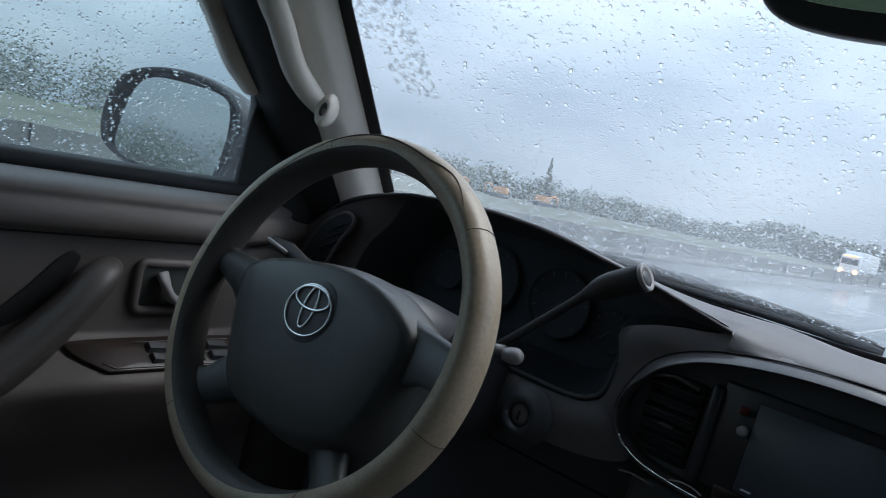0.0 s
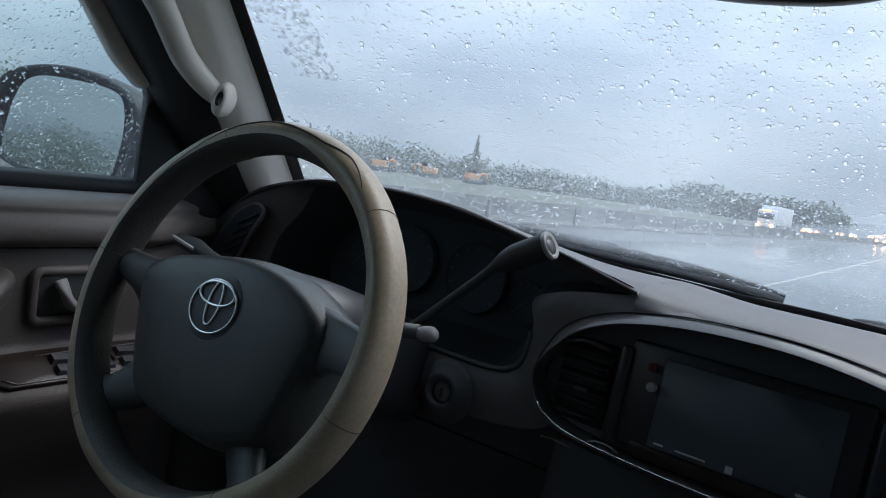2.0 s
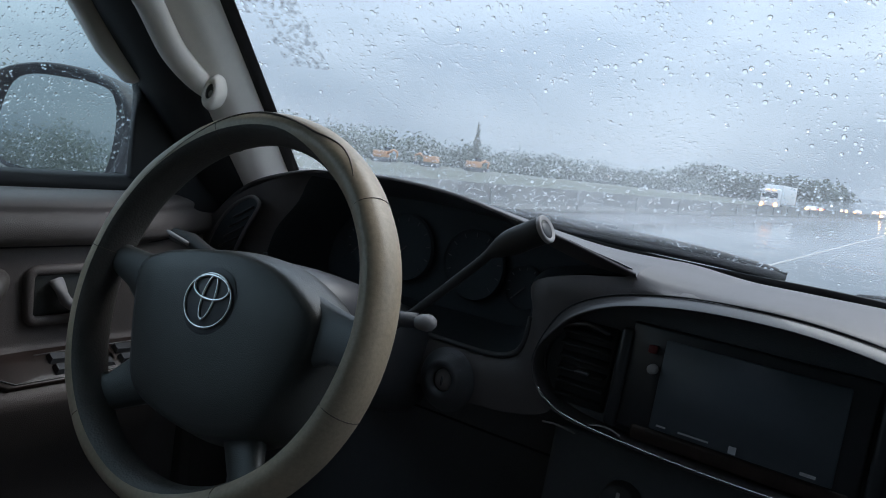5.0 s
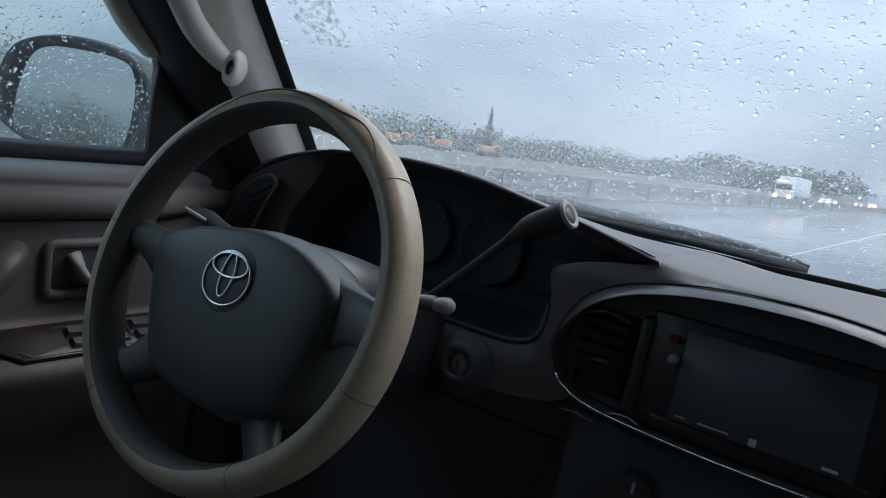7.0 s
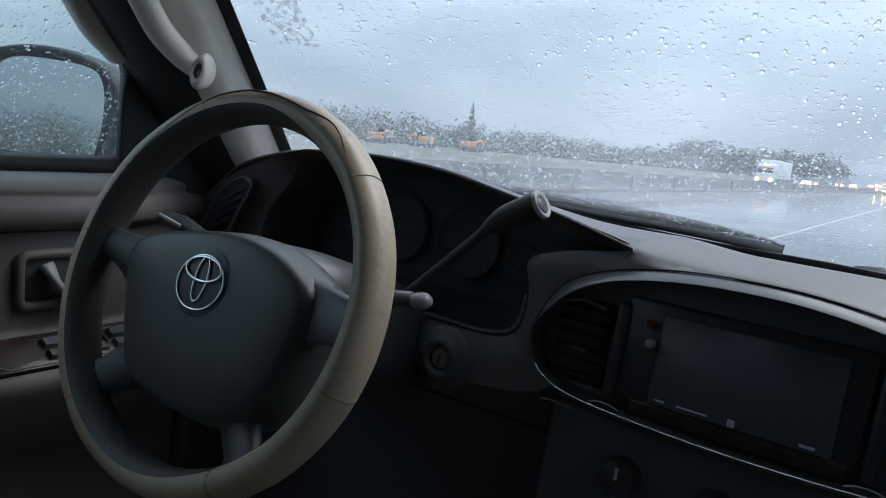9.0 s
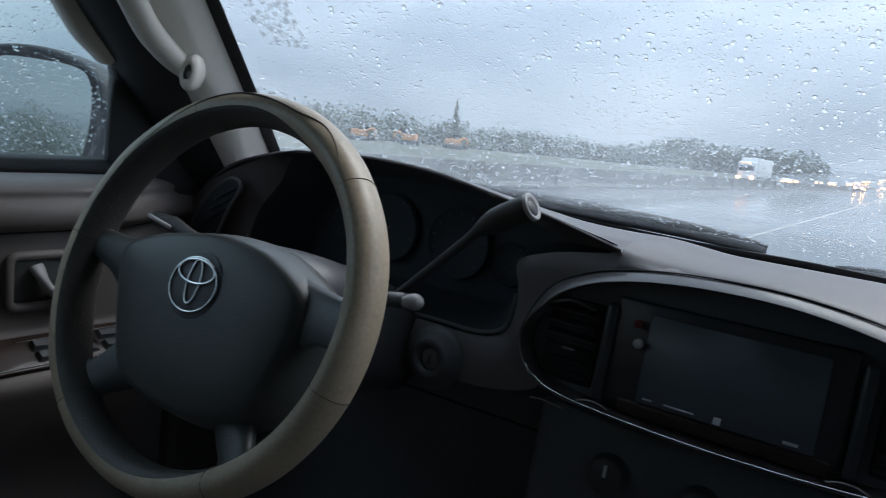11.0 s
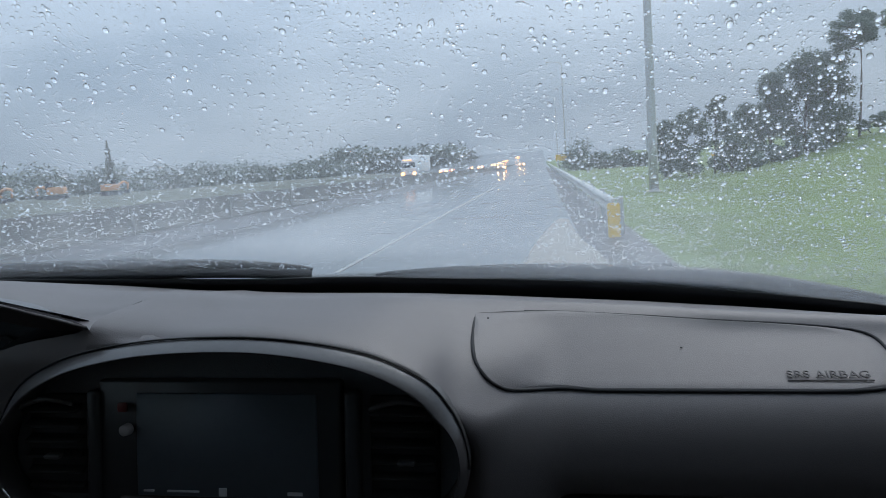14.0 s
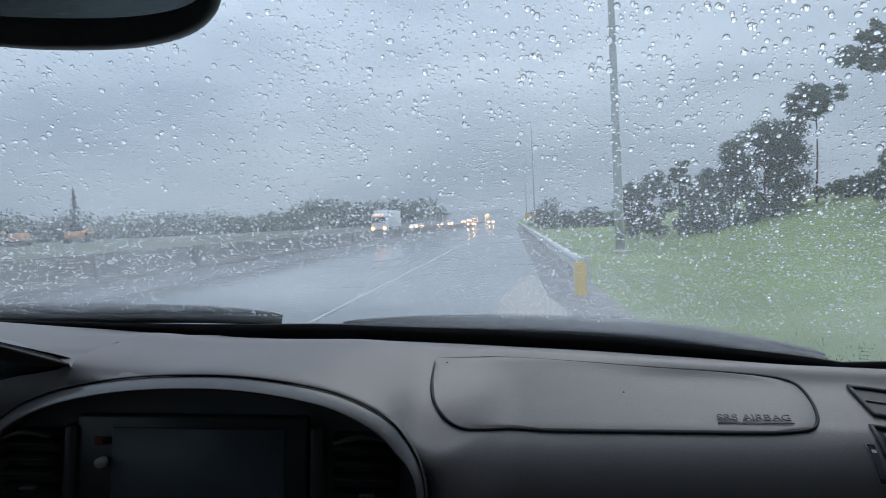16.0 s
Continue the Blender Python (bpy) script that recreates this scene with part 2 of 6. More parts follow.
def lamp_mat(name, color, strength):
    m = bpy.data.materials.new(name)
    m.use_nodes = True
    b = m.node_tree.nodes["Principled BSDF"]
    b.inputs["Base Color"].default_value = (*color, 1)
    b.inputs["Emission Color"].default_value = (*color, 1)
    b.inputs["Emission Strength"].default_value = strength
    return m


M_DASH = mat("dash_vinyl", (0.110, 0.101, 0.102), 0.48, grain=0.2, grain_scale=1100, var=0.08, spec=0.5)
M_DOOR = mat("door_vinyl", (0.170, 0.148, 0.140), 0.5, grain=0.5, grain_scale=900, var=0.10)
# the door's vinyl again, darkened because the pull gets less light
M_PULL = mat("shaded_door_vinyl", (0.125, 0.112, 0.106), 0.38, grain=0.3, grain_scale=900, var=0.12)
M_TRIM = mat("pillar_trim", (0.74, 0.705, 0.66), 0.6, grain=0.4, grain_scale=900, var=0.06)
M_LEATHER = mat("wheel_leather", (0.47, 0.385, 0.28), 0.40, grain=0.14, grain_scale=620, var=0.32, var_scale=11, rough_var=0.12)
M_RIMIN = mat("black_leather", (0.072, 0.066, 0.060), 0.5, grain=0.6, grain_scale=420, var=0.2)
M_HUB = mat("hub_plastic", (0.076, 0.080, 0.078), 0.33, grain=0.35, grain_scale=1100, var=0.1)
M_BLACK = mat("black_plastic", (0.090, 0.096, 0.104), 0.45, grain=0.3, var=0.15)
M_GLOSS = mat("glossy_black", (0.030, 0.032, 0.036), 0.42, var=0.2, coat=0.1)
M_BEZEL = mat("bezel_dark", (0.050, 0.047, 0.048), 0.38, var=0.3, var_scale=14, coat=0.4)
M_WOOD = mat("dark_wood_trim", (0.036, 0.022, 0.018), 0.45, var=0.5, var_scale=25, coat=0.12)
M_SCREEN = mat("screen_glass", (0.085, 0.102, 0.122), 0.42, var=0.1)
M_CHROME = mat("chrome", (0.72, 0.73, 0.74), 0.16, metal=1.0, var=0.05)
M_STALK = mat("stalk_plastic", (0.062, 0.062, 0.066), 0.42, var=0.12)
M_GREYKNOB = mat("grey_knob", (0.33, 0.32, 0.32), 0.45, var=0.1)
M_RUBBER = mat("black_rubber", (0.019, 0.020, 0.022), 0.6, var=0.2)
M_ROOF = mat("roof_cloth", (0.32, 0.30, 0.28), 0.9, grain=0.5, grain_scale=500, var=0.08)
M_CARPET = mat("dark_carpet", (0.075, 0.068, 0.064), 0.95, grain=0.6, grain_scale=300, var=0.2)
M_REAR = mat("beige_cloth", (0.17, 0.155, 0.145), 0.9, grain=0.4, grain_scale=500, var=0.08)
M_DIALS = mat("dial_black", (0.050, 0.058, 0.066), 0.75, spec=0.2, var=0.1)
# paler than the hub plastic, for the light on the right spoke
M_SPOKE = mat("lit_spoke_grey", (0.13, 0.138, 0.142), 0.42, grain=0.3, var=0.08)
M_PAINT = mat("vehicle_paint", (0.10, 0.115, 0.125), 0.18, var=0.05, coat=0.8)
M_MIRROR = mat("mirror_silver", (0.48, 0.51, 0.51), 0.02, metal=1.0, var=0.02)
M_GLASS = glass_mat("windscreen_glass", (0.92, 0.96, 0.965), 0.115, wet_low=1.25, dry_edge=0.10)
M_SIDEGLASS = glass_mat("side_glass", (0.78, 0.90, 0.885), 0.06, wet_low=1.2)
# dark pane tone that lowers the light let into the cabin
M_DIMGLASS = glass_mat("dimming_glass", (0.17, 0.195, 0.195), 0.04, wet_low=1.0)
M_WATER = water_mat("rain_water")
M_MARK = mat("pale_marking", (0.55, 0.56, 0.58), 0.5, var=0.1)
M_RED = mat("red_button", (0.12, 0.015, 0.015), 0.4, var=0.1)
# dash vinyl darkened to carry the shading of the raised letters
M_LETTER = mat("darkened_letters", (0.068, 0.062, 0.064), 0.6, var=0.1)
M_GROOVE = mat("dark_seam", (0.02, 0.02, 0.022), 0.8, var=0.1)
M_ASPHALT = mat("wet_asphalt", (0.060, 0.062, 0.065), 0.20, var=0.3, var_scale=0.35, rough_var=0.12, coat=0.7)
M_CONCRETE = mat("wet_concrete", (0.22, 0.195, 0.165), 0.35, var=0.2, var_scale=0.8, rough_var=0.1)
M_BARRIER = mat("barrier_concrete", (0.150, 0.150, 0.142), 0.6, var=0.6, var_scale=0.7)
M_SOIL = mat("wet_soil", (0.115, 0.122, 0.098), 0.9, var=0.35, var_scale=0.08, spec=0.15)
M_SHOULDER = mat("worn_shoulder", (0.060, 0.060, 0.062), 0.50, var=0.3, var_scale=0.6, rough_var=0.12)
M_RAIL = mat("weathered_steel", (0.56, 0.55, 0.53), 0.5, metal=0.15, var=0.2, var_scale=1.5)
M_LINE = mat("road_paint", (0.34, 0.34, 0.33), 0.35, var=0.15, var_scale=3)
M_GRASS = mat("grass", (0.100, 0.148, 0.034), 0.8, var=0.5, var_scale=0.22)
M_BLADE = mat("grass_blades", (0.108, 0.158, 0.037), 0.8, var=0.5, var_scale=0.22)
# leaf green paled towards grey to stand for rain haze before the trees
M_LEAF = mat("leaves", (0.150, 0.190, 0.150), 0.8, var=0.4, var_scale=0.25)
# distant haze is mixed into this leaf colour
M_HAZELEAF = mat("hazed_leaves", (0.225, 0.25, 0.22), 0.9, var=0.35, var_scale=0.03)


def leafy(m, share):
    """Turns a surface into thin leaves that pass some of the light."""
    n, l = m.node_tree.nodes, m.node_tree.links
    b = n["Principled BSDF"]
    tr = n.new("ShaderNodeBsdfTranslucent")
    l.new(b.inputs["Base Color"].links[0].from_socket, tr.inputs[0])
    mx = n.new("ShaderNodeMixShader")
    mx.inputs[0].default_value = share
    l.new(b.outputs[0], mx.inputs[1])
    l.new(tr.outputs[0], mx.inputs[2])
    l.new(mx.outputs[0], n["Material Output"].inputs[0])


leafy(M_BLADE, 0.5)
leafy(M_LEAF, 0.3)
M_BARK = mat("bark", (0.12, 0.10, 0.085), 0.9, var=0.3, var_scale=2)
M_STEEL = mat("galvanised_steel", (0.50, 0.50, 0.49), 0.45, metal=0.6, var=0.15, var_scale=1.5)
# orange washed out in its base colour, in place of haze over distance
M_ORANGE = mat("hazed_orange_paint", (0.62, 0.33, 0.17), 0.5, var=0.12, var_scale=1.0)
M_YELLOW = mat("yellow_sheet", (0.80, 0.50, 0.06), 0.5, var=0.1, var_scale=2.0)
M_WHITE = mat("white_paint", (0.75, 0.76, 0.77), 0.35, var=0.06, var_scale=0.8)
M_CARGREY = mat("car_grey", (0.25, 0.26, 0.28), 0.3, var=0.05)
M_CARGLASS = mat("dark_car_glass", (0.02, 0.025, 0.03), 0.08, var=0.1)
M_HEADLIGHT = lamp_mat("headlight", (1.0, 0.46, 0.14), 7.0)
M_BEAM = lamp_mat("hazard_beam", (1.0, 0.44, 0.13), 45.0)
M_AMBER = lamp_mat("amber_lamp", (1.0, 0.36, 0.07), 3.4)
M_TAIL = lamp_mat("tail_lamp", (1.0, 0.06, 0.03), 6.0)


# ---- ground, road ----
def ground_z(x, y):
    r = smoothstep(1.9, 3.6, x) * -0.12 + smoothstep(13, 36, x) * 3.2 * smoothstep(-10, 50, y)
    n = noise.noise(Vector((x * 0.12, y * 0.12, 0.3))) * 0.25 * smoothstep(3, 10, x)
    return r + n - 0.02


def ground_sheet():
    xs = [-3000, -1200, -500, -250, -120, -60, -40, -30, -24, -10, 0, 1.2] + [1.6 + 0.6 * k for k in range(60)] + [40, 50, 70, 120, 300, 1000, 3000]
    ys = [-400, -100, -40, -20, -10] + [-6 + 1.5 * k for k in range(70)] + [105, 120, 150, 200, 300, 500, 1000, 3000]
    return sheet([[(x, y, ground_z(x, y)) for y in ys] for x in xs])


g = part("ground", ground_sheet(), M_GRASS)
tagged(g, "wet green verge and open land under the rain", "ground", kind="structure")


def slab(name, x0, x1, y0, y1, z, material, label, thickness=0.05):
    bm = box(x1 - x0, y1 - y0, thickness, at((x0 + x1) / 2, (y0 + y1) / 2, z - thickness / 2), 0.01, 1)
    ob = part(name, bm, material, smooth=False)
    return tagged(ob, label, "road", kind="structure")


def road_z(y):
    """The highway climbs gently far ahead."""
    return 0.25 * (max(0.0, y - 150) / 100) ** 2


rd = part("road", thick(sheet([[(x, y, road_z(y)) for x in (1.9, -20, -48, -78)] for y in [-150, -60, 0, 60, 120] + [150 + 25 * k for k in range(33)]]), 0.05), M_ASPHALT, smooth=False)
tagged(rd, "wide wet asphalt highway that mirrors the grey sky", "road", kind="structure")
bank = [(-31, 0.006), (-34, 0.10), (-40, 0.28), (-55, 0.50), (-75, 0.72), (-95, 0.85), (-240, 1.0)]
ob = part("far_field", sheet([[(x, y, z) for y in (-400, -100, 100, 300, 900)] for x, z in bank]), M_SOIL)
tagged(ob, "dull wet open land beyond the highway", "field", kind="structure")
slab("shoulder", -12.9, -9.35, -60, 420, 0.010, M_SHOULDER, "dull dark asphalt shoulder along the median barrier", 0.04)
slab("shoulder", 0.86, 1.92, -40, 300, 0.010, M_SHOULDER, "dark wet asphalt shoulder under the guard rail", 0.04)
apron = [(-0.15, -6), (-0.12, 9.0), (0.0, 11.5), (0.20, 14.0), (0.42, 16.2), (0.60, 17.4), (0.80, 17.0), (0.84, 14.0), (0.90, 12.2), (1.03, 10.7), (1.10, 9.0), (1.13, -6)]
ob = part("pavement", prism(apron, 0.045, at(0, 0, -0.027), 0.01, 1), M_CONCRETE, smooth=False)
tagged(ob, "pale wet concrete apron beside the shoulder", "road", kind="structure")
ob = part("road_line", box(0.09, 900, 0.006, at(-2.87, 440, 0.003)), M_LINE, smooth=False)
tagged(ob, "long white painted lane line on wet asphalt", "road marking", kind="structure")


# ---- median barrier ----
def median_barrier():
    root = thing("median_barrier", "long stained grey concrete median barrier wet with rain", "barrier")
    prof = [(-0.22, 0.0), (-0.22, 0.12), (-0.13, 0.3), (-0.07, 0.97), (0.07, 0.97), (0.13, 0.3), (0.22, 0.12), (0.22, 0.0)]
    one = None
    for k in range(44):
        y0 = -14 + 6.0 * k
        if one is None:
            bm = sheet([[(x, 0, z) for x, z in prof], [(x, 5.96, z) for x, z in prof]])
            one = part("barrier_block", bm, M_BARRIER, root, smooth=False)
            one.location = (-13.0, y0, 0)
        else:
            ob = one.copy()
            scene.collection.objects.link(ob)
            ob.location = (-13.0, y0, 0)
    for k in range(16):
        part("post", box(0.09, 0.10, 0.86, at(-12.80, -8 + 7.2 * k, 0.43), 0.01, 1), M_BARRIER, root, "upright post", smooth=False)
    far = sheet([[(x - 13.0, 250, z) for x, z in prof], [(x - 13.0, 1200, z) for x, z in prof]])
    part("far_wall", far, M_BARRIER, root, smooth=False)
    return root


median_barrier()


# ---- roadside guard rail ----
def guard_rail():
    root = thing("guard_rail", "galvanised steel roadside guard rail wet from rain", "guard rail")
    prof = [(-0.0, 0.40), (-0.05, 0.44), (-0.05, 0.48), (0.0, 0.53), (-0.05, 0.58), (-0.05, 0.63), (0.0, 0.68), (0.03, 0.69)]
    rows = []
    for y in (12.4, 16, 24, 40, 80, 160, 300):
        rows.append([(1.47 + x + 0.003 * (y - 12), y, z) for x, z in prof])
    part("rail_beam", thick(sheet(rows), 0.006), M_RAIL, root)
    for k in range(30):
        part("post", box(0.11, 0.14, 0.95, at(1.62 + 0.008 * k, 13 + 4 * k, 0.22), 0.01, 1), M_STEEL, root, smooth=False)
    return root


guard_rail()


def end_marker():
    root = thing("end_marker", "orange-yellow reflective marker on the guard rail's end", "marker")
    part("panel", prism(rrect(0.215, 0.60, 0.04), 0.03, at(1.435, 12.3, 0.33, 90), 0.006), M_YELLOW, root, smooth=False)
    part("stake", box(0.06, 0.04, 0.75, at(1.435, 12.36, 0.33), 0.006, 1), M_STEEL, root, smooth=False)
    return root


end_marker()


# ---- light poles ----
def light_pole(x, y, h, label):
    root = thing("street_lamp", label, "light pole", at(x, y, ground_z(x, y)), group="light poles along the verge")
    part("pole", tube([(0, 0, h * k / 10) for k in range(11)], [0.20 - 0.012 * k for k in range(11)], 14), M_STEEL, root)
    part("base_plate", box(0.55, 0.55, 0.06, at(0, 0, 0.03), 0.01, 1), M_STEEL, root, smooth=False)
    part("arm", tube([(0, 0, h - 0.2), (-0.8, 0, h + 0.15), (-2.2, 0, h + 0.3)], [0.06, 0.05, 0.045], 8), M_STEEL, root)
    part("lamp_head", box(0.7, 0.3, 0.16, at(-2.5, 0, h + 0.28), 0.05), M_STEEL, root)
    return root


light_pole(4.75, 30, 20, "tall grey steel light pole on the grass beside the guard rail")
light_pole(4.75, 140, 20, "distant thin grey light pole fading in the rain")
light_pole(4.75, 215, 20, "distant thin grey light pole fading in the rain")


# ---- trees ----
def leaf_cloud(rng, blobs, count, size):
    """Many small leaf sprays scattered in a few uneven lobes."""
    vs, fs = [], []
    total = sum(b[3] ** 2 for b in blobs)
    for cx, cy, cz, r, sq in [(*b[:4], b[4]) for b in blobs]:
        for _ in range(int(count * r * r / total)):
            d = Vector((rng.gauss(0, 1), rng.gauss(0, 1), rng.gauss(0, 1))).normalized()
            rr = r * (0.45 + 0.9 * rng.random() ** 1.6)
            c = Vector((cx, cy, cz)) + Vector((d.x * rr, d.y * rr, d.z * rr * sq))
            a = Vector((rng.gauss(0, 1), rng.gauss(0, 1), rng.gauss(0, 0.7))).normalized()
            b = a.cross(Vector((rng.gauss(0, 1), rng.gauss(0, 1), rng.gauss(0, 1)))).normalized()
            s = size * (0.5 + rng.random())
            i = len(vs)
            vs += [c - a * s, c + b * s * 0.45, c + a * s, c - b * s * 0.5]
            fs.append((i, i + 1, i + 2, i + 3))
    bm = bmesh.new()
    g = [bm.verts.new(v) for v in vs]
    for f in fs:
        bm.faces.new([g[k] for k in f])
    return bm


def broad_tree(seed, h, label, base_m, spread=0.30, low=0.12, lobes=16):
    rng = random.Random(seed)
    root = thing("tree", label, "tree", base_m, group="trees behind the verge")
    bend = [Vector((rng.uniform(-0.05, 0.05) * k, rng.uniform(-0.05, 0.05) * k, h * 0.75 * k / 5)) for k in range(6)]
    trunk = tube(bend, [0.016 * h * (1 - 0.15 * k) for k in range(6)], 8)
    blobs = []
    for k in range(lobes):
        a = rng.uniform(0, 6.28)
        t = (k + rng.random()) / lobes
        z = h * (low + (0.90 - low) * t)
        q = h * spread * rng.uniform(0.25, 1.0) * math.sin(math.pi * (0.18 + 0.72 * t)) ** 0.7
        c = Vector((q * math.cos(a), q * math.sin(a), z))
        blobs.append((c.x, c.y, c.z, h * rng.uniform(0.075, 0.135), 0.8))
        b0 = bend[min(5, int(5 * max(0, t - 0.15)))]
        trunk = merge(trunk, tube([b0, b0.lerp(c, 0.5) + Vector((0, 0, 0.02 * h)), c], [0.007 * h, 0.004 * h, 0.0015 * h], 5))
    blobs.append((bend[5].x, bend[5].y, h * 0.90, h * 0.10, 0.9))
    part("trunk", trunk, M_BARK, root)
    part("crown", leaf_cloud(rng, blobs, 16000, 0.007 * h + 0.045), M_LEAF, root, smooth=False)
    return root


def tall_pine(seed, h, label, base_m, low=0.72, reach=0.22):
    rng = random.Random(seed)
    root = thing("pine_tree", label, "tree", base_m, group="trees behind the verge")
    bend = [Vector((0.012 * h * math.sin(k * 0.5 + seed), 0, h * k / 8)) for k in range(9)]
    trunk = tube(bend, [0.011 * h * (1 - 0.09 * k) for k in range(9)], 8)
    blobs = []
    for k in range(44):
        a = rng.uniform(0, 6.28)
        z = h * rng.uniform(low, 0.97)
        q = rng.uniform(0.02, reach) * h * (1.15 - 0.6 * abs((z / h - low) / (0.97 - low) - 0.45))
        c = Vector((q * math.cos(a) + bend[7].x, q * math.sin(a), z))
        blobs.append((c.x, c.y, c.z, h * rng.uniform(0.022, 0.048), 0.7))
        trunk = merge(trunk, tube([Vector((bend[6].x, 0, z - 0.05 * h)), c], [0.005 * h, 0.002 * h], 5))
    part("trunk", trunk, M_BARK, root)
    part("crown", leaf_cloud(rng, blobs, 9000, 0.006 * h + 0.04), M_LEAF, root, smooth=False)
    return root


def bush(seed, w, h, label, base_m):
    rng = random.Random(seed)
    root = thing("bush", label, "bush", base_m, group="bushes along the verge")
    blobs = []
    for k in range(9):
        x, y = rng.uniform(-w / 2, w / 2), rng.uniform(-w / 4, w / 4)
        z = h * rng.uniform(0.3, 0.75) * (1 - 0.5 * abs(2 * x / w) ** 2)
        blobs.append((x, y, z, h * rng.uniform(0.2, 0.36), 0.8))
        part("stem", tube([(x * 0.6, y, 0), (x * 0.8, y, z * 0.5), (x, y, z)], [0.05, 0.035, 0.015], 5), M_BARK, root)
    part("crown", leaf_cloud(rng, blobs, 2600, 0.16), M_LEAF, root, smooth=False)
    return root


def stand(x, y):
    return at(x, y, ground_z(x, y) - 0.1)


broad_tree(3, 4.3, "dark broad-leaved tree with a ragged crown behind the grass", stand(9.3, 46), 0.30, 0.10)
broad_tree(41, 3.7, "dark low-branched tree in a roadside clump", stand(8.0, 47), 0.30, 0.10)
broad_tree(43, 3.0, "small dark bushy tree beside a slim pine", stand(12.2, 47.5), 0.40, 0.08)
broad_tree(44, 2.6, "small dark bushy tree at the grass's edge", stand(13.9, 50), 0.42, 0.08)
broad_tree(6, 5.0, "dark bushy tree standing before taller ones", stand(16.9, 61), 0.34)
broad_tree(5, 7.0, "dark broad-leaved tree with bare lower stems", stand(18.3, 60), 0.24, 0.34)
broad_tree(4, 8.1, "large dense dark broad-leaved tree in a clump", stand(21.0, 60), 0.26, 0.10, 22)
broad_tree(42, 7.6, "dense dark broad-leaved tree beside a tall pine", stand(22.9, 61), 0.24, 0.10, 22)
tall_pine(11, 4.9, "slim young pine with a small dark top", stand(11.0, 46.5), 0.40, 0.14)
tall_pine(12, 9.9, "tall thin-stemmed pine with an open crown", stand(25.0, 60))
tall_pine(14, 11.6, "very tall pine with a long bare stem", stand(23.3, 45))
broad_tree(13, 3.6, "dark broad-leaved tree on the rising grass", stand(23.6, 46), 0.34, 0.15)
for k, (x, y, w, h) in enumerate(((5.6, 100, 4, 4.6), (7.9, 98, 4.5, 3.0), (9.8, 99, 4, 2.8), (11.8, 100, 5, 3.1), (14.2, 98, 5, 2.7), (14.8, 57, 4, 1.8), (17.0, 57, 4, 1.7), (19.6, 58, 4, 1.6), (26.4, 59, 4, 1.9), (28.2, 58, 4, 1.6), (30.2, 57, 5, 2.0), (33, 58, 6, 2.2))):
    bush(60 + k, w, h, "dense dark green bush at the edge of the grass", stand(x, y))


def verge_sign():
    root = thing("verge_sign", "small amber-yellow plate on a post among the trees", "sign", at(13.4, 57, ground_z(13.4, 57)))
    part("plate", prism(rrect(0.62, 0.26, 0.05), 0.03, at(0, 0, 1.25, 90), 0.005), M_YELLOW, root, smooth=False)
    part("post", box(0.06, 0.05, 1.3, at(0, 0.05, 0.65), 0.006, 1), M_STEEL, root, smooth=False)


verge_sign()


def far_woods():
    """The wooded skyline on the other side of the highway."""
    rng = random.Random(21)
    blobs = []
    for k in range(190):
        u = k / 189
        x = -200 + rng.uniform(-10, 10)
        y = 170 + 560 * u ** 1.3 + rng.uniform(-6, 6)
        h = rng.uniform(9.5, 13.5) * (1 + 0.3 * u)
        blobs.append((x, y, h * 0.55, h * 0.48, 0.95))
        blobs.append((x + rng.uniform(-5, 5), y, h * 0.25, h * 0.5, 0.7))
    bm = leaf_cloud(rng, blobs, 70000, 0.75)
    ob = part("far_woods", bm, M_HAZELEAF, smooth=False)
    tagged(ob, "long grey-green belt of woods, haze put into its colour", "woods", kind="stuff")
    rng = random.Random(22)
    blobs = []
    top = [(-300, 14), (-263, 22), (-223, 31), (-195, 29), (-170, 26), (-118, 27), (-92, 25), (-78, 17), (-70, 8)]
    for k in range(120):
        x = -300 + 230 * k / 119
        h = curve(top, x) * (0.9 + 0.15 * rng.random())
        blobs.append((x, 800 + rng.uniform(-15, 15), h * 0.5, h * 0.5, 1.0))
    ob = part("wooded_hill", leaf_cloud(rng, blobs, 16000, 2.2), M_HAZELEAF, smooth=False)
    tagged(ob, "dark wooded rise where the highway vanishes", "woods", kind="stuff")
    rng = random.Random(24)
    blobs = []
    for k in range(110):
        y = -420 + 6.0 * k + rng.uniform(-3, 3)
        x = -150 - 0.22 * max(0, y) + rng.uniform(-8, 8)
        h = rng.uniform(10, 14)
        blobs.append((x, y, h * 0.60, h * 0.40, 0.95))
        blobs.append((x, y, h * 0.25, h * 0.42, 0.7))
    ob = part("side_woods", leaf_cloud(rng, blobs, 90000, 0.36), M_HAZELEAF, smooth=False)
    tagged(ob, "belt of grey-green woods beyond the barrier", "woods", kind="stuff")
    rng = random.Random(23)
    blobs = []
    for k in range(80):
        u = k / 79
        x, y = -28 - 190 * u + rng.uniform(-4, 4), -170 - 60 * u + rng.uniform(-8, 8)
        h = rng.uniform(9, 15)
        blobs.append((x, y, h * 0.6, h * 0.42, 0.95))
        blobs.append((x, y, h * 0.25, h * 0.4, 0.7))
    ob = part("rear_woods", leaf_cloud(rng, blobs, 85000, 0.28), M_HAZELEAF, smooth=False)
    tagged(ob, "belt of grey-green woods behind the vehicle", "woods", kind="stuff")


far_woods()


